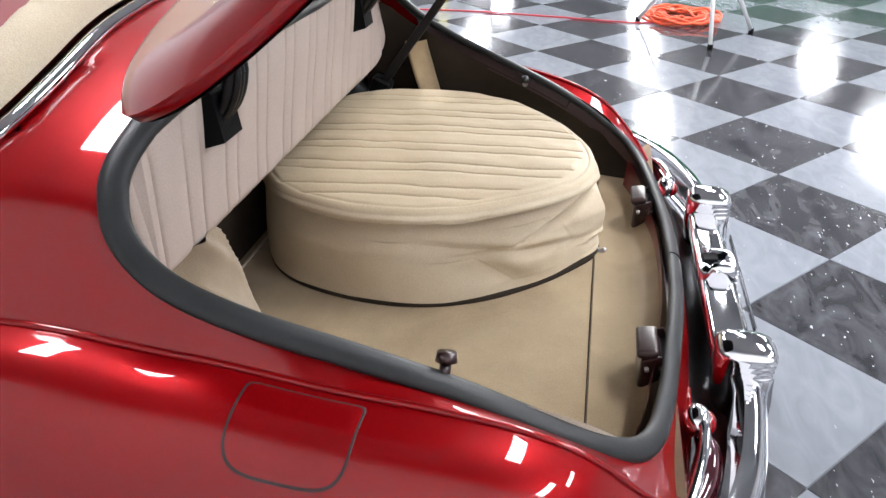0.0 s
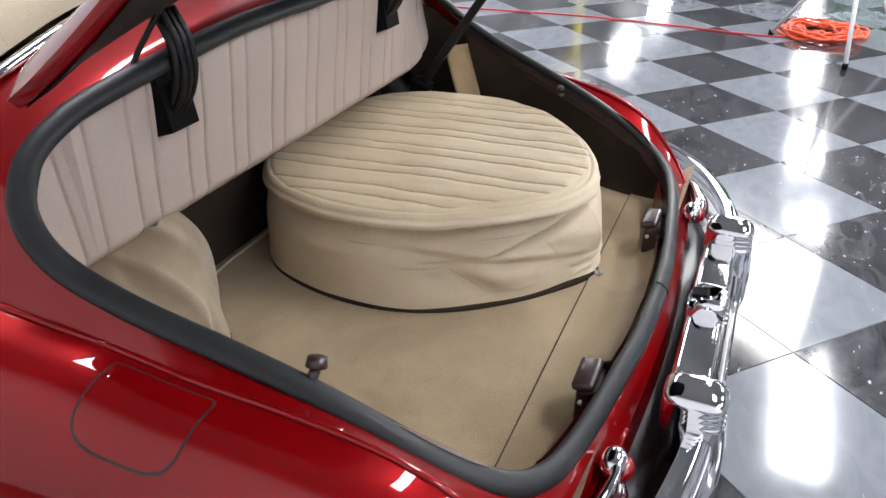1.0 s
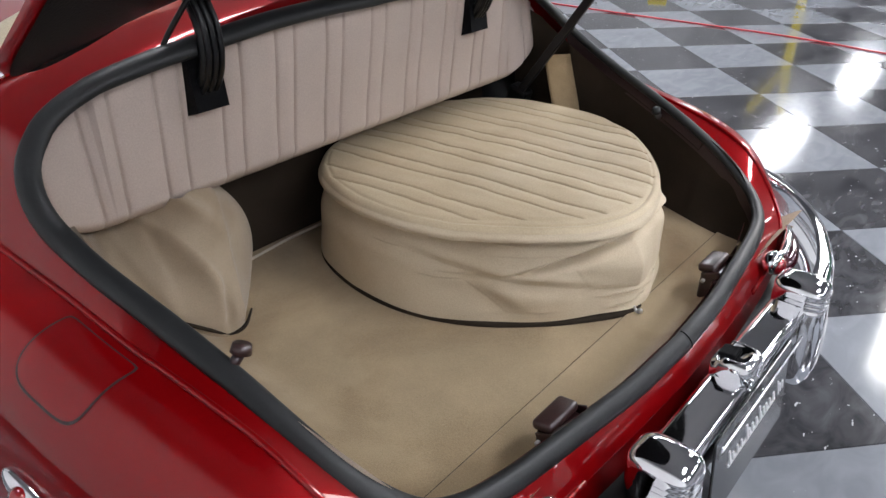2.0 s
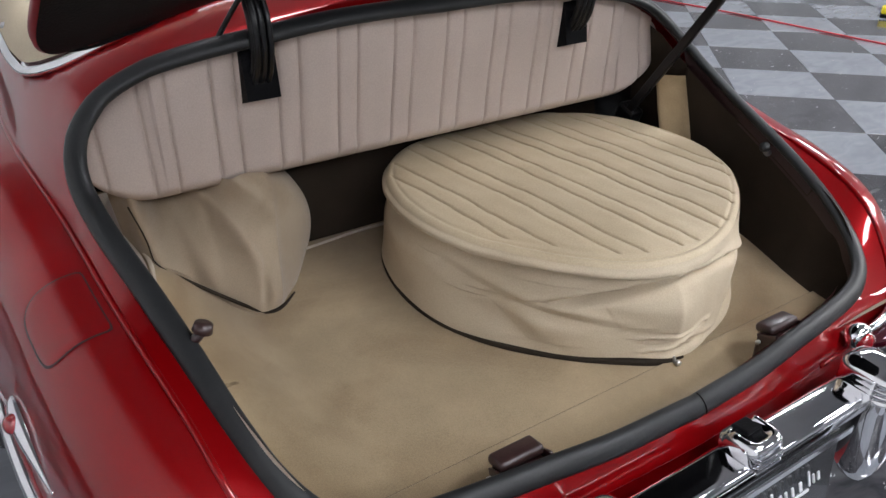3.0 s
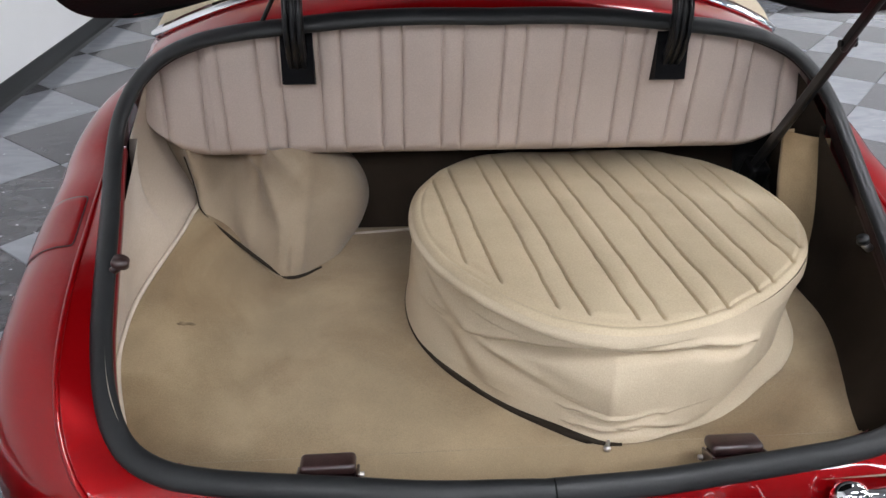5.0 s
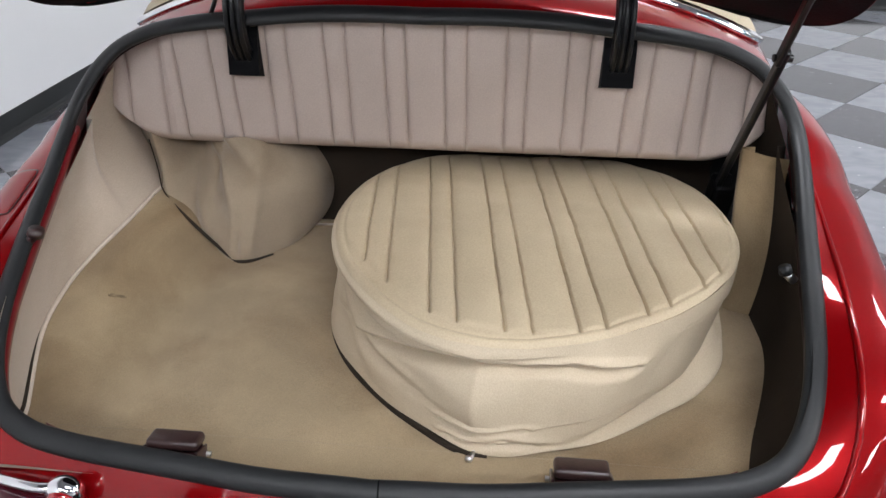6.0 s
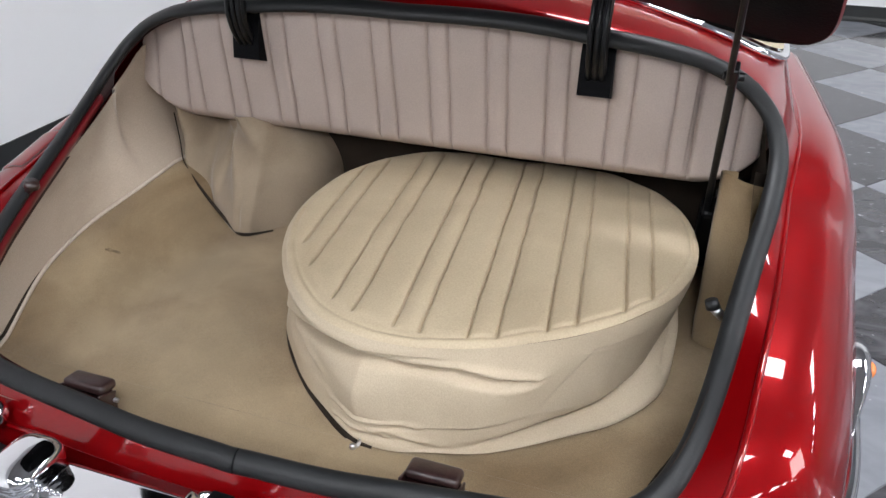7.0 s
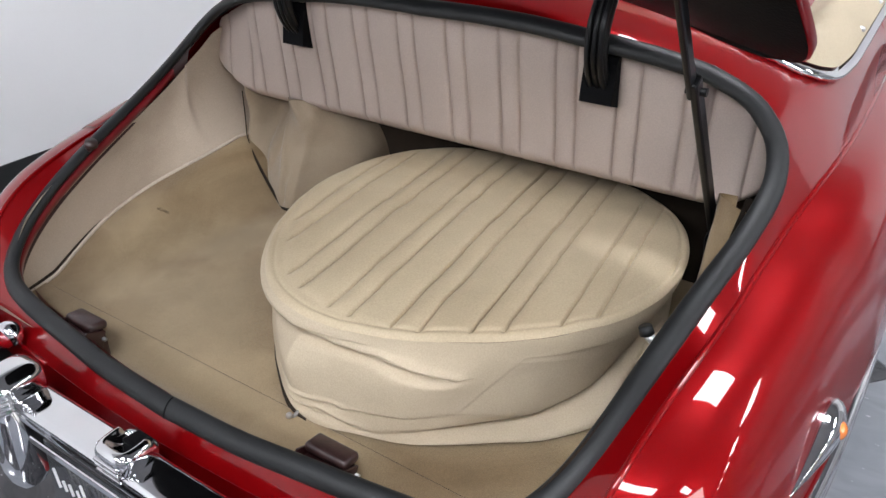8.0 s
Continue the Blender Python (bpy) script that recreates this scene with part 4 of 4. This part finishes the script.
while yy < 0.175:          # a row of unreadable white strokes, then two plain lines
    hh, ww = random.choice((0.016, 0.018, 0.030, 0.034)), random.uniform(0.003, 0.005)
    part("printed_bar", box(bmesh.new(), (0.002, ww, hh), pose(0.2265 - (0.375 - 0.40) * 0.1, yy, 0.392 + hh / 2, 18, -6, 0)), INK, bumper)
    yy += random.uniform(0.009, 0.017)
for yy, zz, ww, hh in ((0.06, 0.372, 0.19, 0.004), (0.06, 0.335, 0.17, 0.008)):
    part("printed_bar", box(bmesh.new(), (0.002, ww, hh), pose(0.2255 - (0.375 - zz) * 0.1, yy, zz, 0, -6, 0)), INK, bumper)

# tail lamps
for s in (-1, 1):
    t = new("tail_lamp")
    t.parent = car
    t["label"] = "red tail lamp in a chromed case"
    case = spline([(0.116, Y0 + s * 0.384, 0.470), (0.119, Y0 + s * 0.41, 0.471), (0.113, Y0 + s * 0.45, 0.472), (0.102, Y0 + s * 0.495, 0.470), (0.090, Y0 + s * 0.532, 0.463)], 24)
    v, f = tube(case, [0.0075 - 0.0015 * (i / 24) for i in range(25)], 12, flat=0.9)
    piece("lamp_case", v, f, CHROME, t)
    lens = spline([(0.120, Y0 + s * 0.392, 0.447), (0.126, Y0 + s * 0.42, 0.445), (0.119, Y0 + s * 0.46, 0.445), (0.106, Y0 + s * 0.502, 0.446), (0.092, Y0 + s * 0.533, 0.450)], 24)
    v, f = tube(lens, [0.008 + 0.011 * math.sin(math.pi * (0.1 + 0.8 * i / 24)) for i in range(25)], 12)
    piece("lens", v, f, LENS_DARK, t, "long dark red lens")
    part("lamp_knob", ball(bmesh.new(), (0.113, Y0 + s * 0.378, 0.461), (0.019, 0.025, 0.022)), CHROME, t, "round chromed end", True)
    part("reflector", ball(bmesh.new(), (0.124, Y0 + s * 0.377, 0.458), (0.015, 0.019, 0.0175)), LENS, t, "small round red reflector", True)
    path = [(x, Y0 + s * d, 0.415) for x, d in ((-1.3, 0.762), (-1.0, 0.782), (-0.7, 0.789), (-0.5, 0.784), (-0.35, 0.776), (-0.2, 0.758), (-0.1, 0.733))]
    v, f = tube(spline(path, 40), 0.012, 12, flat=1.4)
    piece("side_moulding", v, f, CHROME, car, "thin chromed side moulding")

# fuel door on the fender, in a narrow dark gap
order = half[half[:, 2].argsort()]


def fender_at(bx, g, sign, out=0.0):
    """A place on the fender skin: bx along its seam, g the share of the way out to the side."""
    r = [np.interp(bx, order[:, 2], order[:, k]) for k in range(7)]
    a = math.asin(min(1.0, g) ** (1 / ROUND))
    zb = r[6] - 0.0004
    h = math.cos(a) ** ROUND
    up = 0.55 + 0.45 * h
    return (r[2] + (r[4] - r[2]) * g, Y0 + sign * (r[3] + (r[5] - r[3]) * g + out * (1 - up * 0.6)), SKIRT + (zb - SKIRT) * h + out * up)


def door_ring(size):
    pts = []
    for k in range(72):
        a = 2 * math.pi * k / 72
        c, s = math.cos(a), math.sin(a)
        n = 16.0 if s < 0 else 4.5
        rad = (abs(c) ** n + abs(s) ** n) ** (-1 / n)
        pts.append((-0.322 + size * 0.061 * c * rad, 0.36 + size * 0.275 * s * rad))
    return pts


v = []
for q in range(11):
    for bx, g in door_ring(0.96 * q / 10):
        v.append(fender_at(bx, g, -1, 0.0022 if q < 10 else 0.0012))
piece("fuel_door", v, grid_faces(11, 72, False, True), RED, car, "flush red fuel filler door")
v = []
for size, out in ((0.953, 0.0008), (0.980, 0.0012), (1.006, 0.0008)):
    for bx, g in door_ring(size):
        v.append(fender_at(bx, g, -1, out))
piece("fuel_door_gap", v, grid_faces(3, 72, False, True), MAROON_HIDE, car)

# side markers: a pointed chromed case lying along the fender, with its lens at the front
def skin_at(x, z, sign):
    lo, hi = 0.3, 1.0
    for _ in range(30):
        mid = (lo + hi) / 2
        lo, hi = (mid, hi) if fender_at(x, mid, sign)[2] > z else (lo, mid)
    return Vector(fender_at(x, lo, sign))


for s in (-1, 1):
    m = new("side_marker")
    m.parent = car
    m["label"] = "amber side marker in a pointed chromed case" if s > 0 else "dark red side marker in a pointed chromed case"
    path = [skin_at(-0.375 + 0.175 * k / 36, 0.505 - 0.030 * k / 36, s) for k in range(37)]
    v, f = tube(path, [0.0015 + (0.021 if s > 0 else 0.0125) * math.sin(math.pi * (k / 36) ** 0.55) ** 1.2 for k in range(37)], 14, up=(0, 0, 1), flat=1.25)
    piece("marker_case", v, f, CHROME, m)
    at = path[10] + Vector((0.004, s * (0.015 if s > 0 else 0.010), 0.004))
    part("marker_lens", ball(bmesh.new(), at, (0.0145, 0.0115, 0.0135)), AMBER if s > 0 else LENS, m, "amber lens" if s > 0 else "dark red lens", True)

# rear wheels, hidden under the fenders, carry the car
for s in (-1, 1):
    w = new("rear_wheel")
    w.parent = car
    v = []
    for r, o in ((0.22, -0.06), (0.30, -0.075), (0.325, -0.06), (0.33, 0.0), (0.325, 0.06), (0.30, 0.075), (0.22, 0.06)):
        v += [(-0.85 + r * math.cos(2 * math.pi * k / 48), Y0 + s * 0.62 + o, 0.33 + r * math.sin(2 * math.pi * k / 48)) for k in range(48)]
    piece("tyre", v, grid_faces(7, 48, True, True), RUBBER, w)
    part("wheel_disc", rod(bmesh.new(), (-0.85, Y0 + s * 0.58, 0.33), (-0.85, Y0 + s * 0.66, 0.33), 0.225, segments=40), SATIN, w, "", True)

# ---- away from the car ----
stand = empty("light_stand", "white tubular tripod light stand with a softbox", "light stand")
HUB = Vector((0.57, 3.82, 0.62))
for fx, fy in ((0.60, 3.48), (0.20, 4.12), (0.90, 3.96)):
    leg = part("leg", rod(bmesh.new(), (fx, fy, 0.02), HUB, 0.0125), STEEL_WHITE, stand, "", True)
    part("rubber_foot", rod(bmesh.new(), (fx, fy, 0.0), (fx, fy, 0.035), 0.016), BLACK, leg, "", True)
part("column", rod(bmesh.new(), HUB - Vector((0, 0, 0.25)), (0.57, 3.82, 1.5), 0.014), STEEL_WHITE, stand, "", True)
soft_m = pose(0.40, 3.55, 1.48, 0, 0, -41)
part("softbox_shell", box(bmesh.new(), (0.92, 0.16, 0.87), soft_m @ pose(0, 0.10, 0), 0.02), BLACK, stand)
part("softbox_face", box(bmesh.new(), (0.88, 0.01, 0.83), soft_m), SOFT, stand, "glowing white softbox face")

coil = []
for i in range(420):
    a = i / 420 * 2 * math.pi * 9
    r = 0.10 + 0.11 * (0.5 + 0.5 * math.sin(i * 0.11)) + 0.03 * math.sin(i * 0.37)
    coil.append((0.50 + r * 1.2 * math.cos(a), 4.28 + r * 1.25 * math.sin(a), 0.012 + 0.03 * (i / 420) + 0.008 * math.sin(i * 0.9)))
v, f = tube(coil, 0.0085, 6)
tagged(piece("extension_cord", v, f, ORANGE), "bright orange extension cord coiled on the floor", "cord")
rope = spline([(-4.8, 3.55, 0.006), (-3.35, 3.85, 0.006), (-2.8, 3.95, 0.006), (-2.0, 4.03, 0.006), (-1.0, 4.14, 0.006), (-0.36, 4.11, 0.006), (0.2, 4.07, 0.006), (0.45, 4.2, 0.006)], 60)
v, f = tube(rope, 0.0055, 6)
tagged(piece("power_cable", v, f, ROPE), "thin red cable lying across the floor", "cable")
prop = empty("yellow_stand", "yellow painted steel stand with a forked top", "stand")
part("base_plate", box(bmesh.new(), (0.5, 0.5, 0.03), pose(-1.70, 7.0, 0.015), 0.004), YELLOW, prop)
part("post", rod(bmesh.new(), (-1.70, 7.0, 0.03), (-1.70, 7.0, 1.0), 0.045), YELLOW, prop, "", True)
for dx in (-0.28, 0.06):
    part("fork_arm", rod(bmesh.new(), (-1.70, 7.0, 0.95), (-1.70 + dx, 7.0, 1.45), 0.04), YELLOW, prop, "", True)
puck = empty("floor_chock", "small yellow and black chock on the floor", "chock")
part("chock_body", box(bmesh.new(), (0.14, 0.09, 0.05), pose(-2.18, 4.82, 0.045, 0, 0, 30), 0.012), YELLOW, puck)
part("chock_base", box(bmesh.new(), (0.15, 0.10, 0.02), pose(-2.17, 4.81, 0.010, 0, 0, 30), 0.004), BLACK, puck)
board = empty("low_partition", "low green painted partition board", "partition")
part("board", box(bmesh.new(), (3.6, 0.06, 1.0), pose(2.6, 9.0, 0.55), 0.01), GREEN, board)
for dx in (1.0, 4.2):
    part("foot", box(bmesh.new(), (0.06, 0.5, 0.05), pose(dx, 9.0, 0.025), 0.008), BLACK, board)

# ---- floor tiles ----
TILE, TURN, TX, TY = 0.457, math.radians(-41.7), 0.29, 2.62
TU, TV = Vector((math.cos(TURN), math.sin(TURN))), Vector((-math.sin(TURN), math.cos(TURN)))
g, h = 0.0006, 0.003


def tile_shape(ox, oy):
    a, b = g, TILE - g
    e = 0.0015
    pts = []
    for p, q, z in ((a, a, -h), (b, a, -h), (b, b, -h), (a, b, -h), (a + e, a + e, 0), (b - e, a + e, 0), (b - e, b - e, 0), (a + e, b - e, 0)):
        w = TU * p + TV * q
        pts.append((ox + w.x, oy + w.y, z))
    return pts


TILE_FACES = [(4, 5, 6, 7), (0, 1, 5, 4), (1, 2, 6, 5), (2, 3, 7, 6), (3, 0, 4, 7)]
shared = {0: mesh_of("tile_dark", tile_shape(0, 0), TILE_FACES, TILE_DARK, False), 1: mesh_of("tile_light", tile_shape(0, 0), TILE_FACES, TILE_LIGHT, False)}
near, far = [], {0: ([], []), 1: ([], [])}


def clipped(poly):
    """The part of a tile that lies inside the walls."""
    for axis, limit, sign in ((0, X_W, 1), (0, X_E, -1), (1, Y_S, 1), (1, Y_N, -1)):
        out = []
        for a, b in zip(poly, poly[1:] + poly[:1]):
            da, db = sign * (a[axis] - limit), sign * (b[axis] - limit)
            if da >= 0:
                out.append(a)
            if da * db < 0:
                t = da / (da - db)
                out.append((a[0] + (b[0] - a[0]) * t, a[1] + (b[1] - a[1]) * t))
        poly = out
        if len(poly) < 3:
            return []
    return poly


for i in range(-60, 60):
    for j in range(-60, 60):
        o = Vector((TX, TY)) + TU * (i * TILE) + TV * (j * TILE)
        c = o + (TU + TV) * (TILE / 2)
        if X_W + 0.33 < c.x < X_E - 0.33 and Y_S + 0.33 < c.y < Y_N - 0.33:
            away = math.hypot((c.x - 0.1) * 0.8, c.y - 2.2)
            near.append((away, i, j, o))
        elif X_W - 0.33 < c.x < X_E + 0.33 and Y_S - 0.33 < c.y < Y_N + 0.33:
            poly = clipped([(p[0], p[1]) for p in tile_shape(o.x, o.y)[4:]])
            if poly:
                vs, fs = far[(i + j) % 2]
                fs.append(tuple(range(len(vs), len(vs) + len(poly))))
                vs += [(x, y, 0.0) for x, y in poly]
near.sort(key=lambda r: r[0])
for n, (away, i, j, o) in enumerate(near):
    kind = (i + j) % 2
    if n < 290:
        ob = new("tile", shared[kind])
        ob.parent = floor
        ob.location = (o.x - floor.location.x, o.y - floor.location.y, -floor.location.z)
    else:
        vs, fs = far[kind]
        k = len(vs)
        vs += tile_shape(o.x, o.y)
        fs += [tuple(q + k for q in face) for face in TILE_FACES]
for kind, mat in ((0, TILE_DARK), (1, TILE_LIGHT)):
    ob = piece("far_tiles", far[kind][0], far[kind][1], mat, shade=False)
    ob.parent = floor
    ob.matrix_parent_inverse = floor.matrix_world.inverted()
    ob.location = -Vector(floor.location)
    ob["kind"] = "stuff"
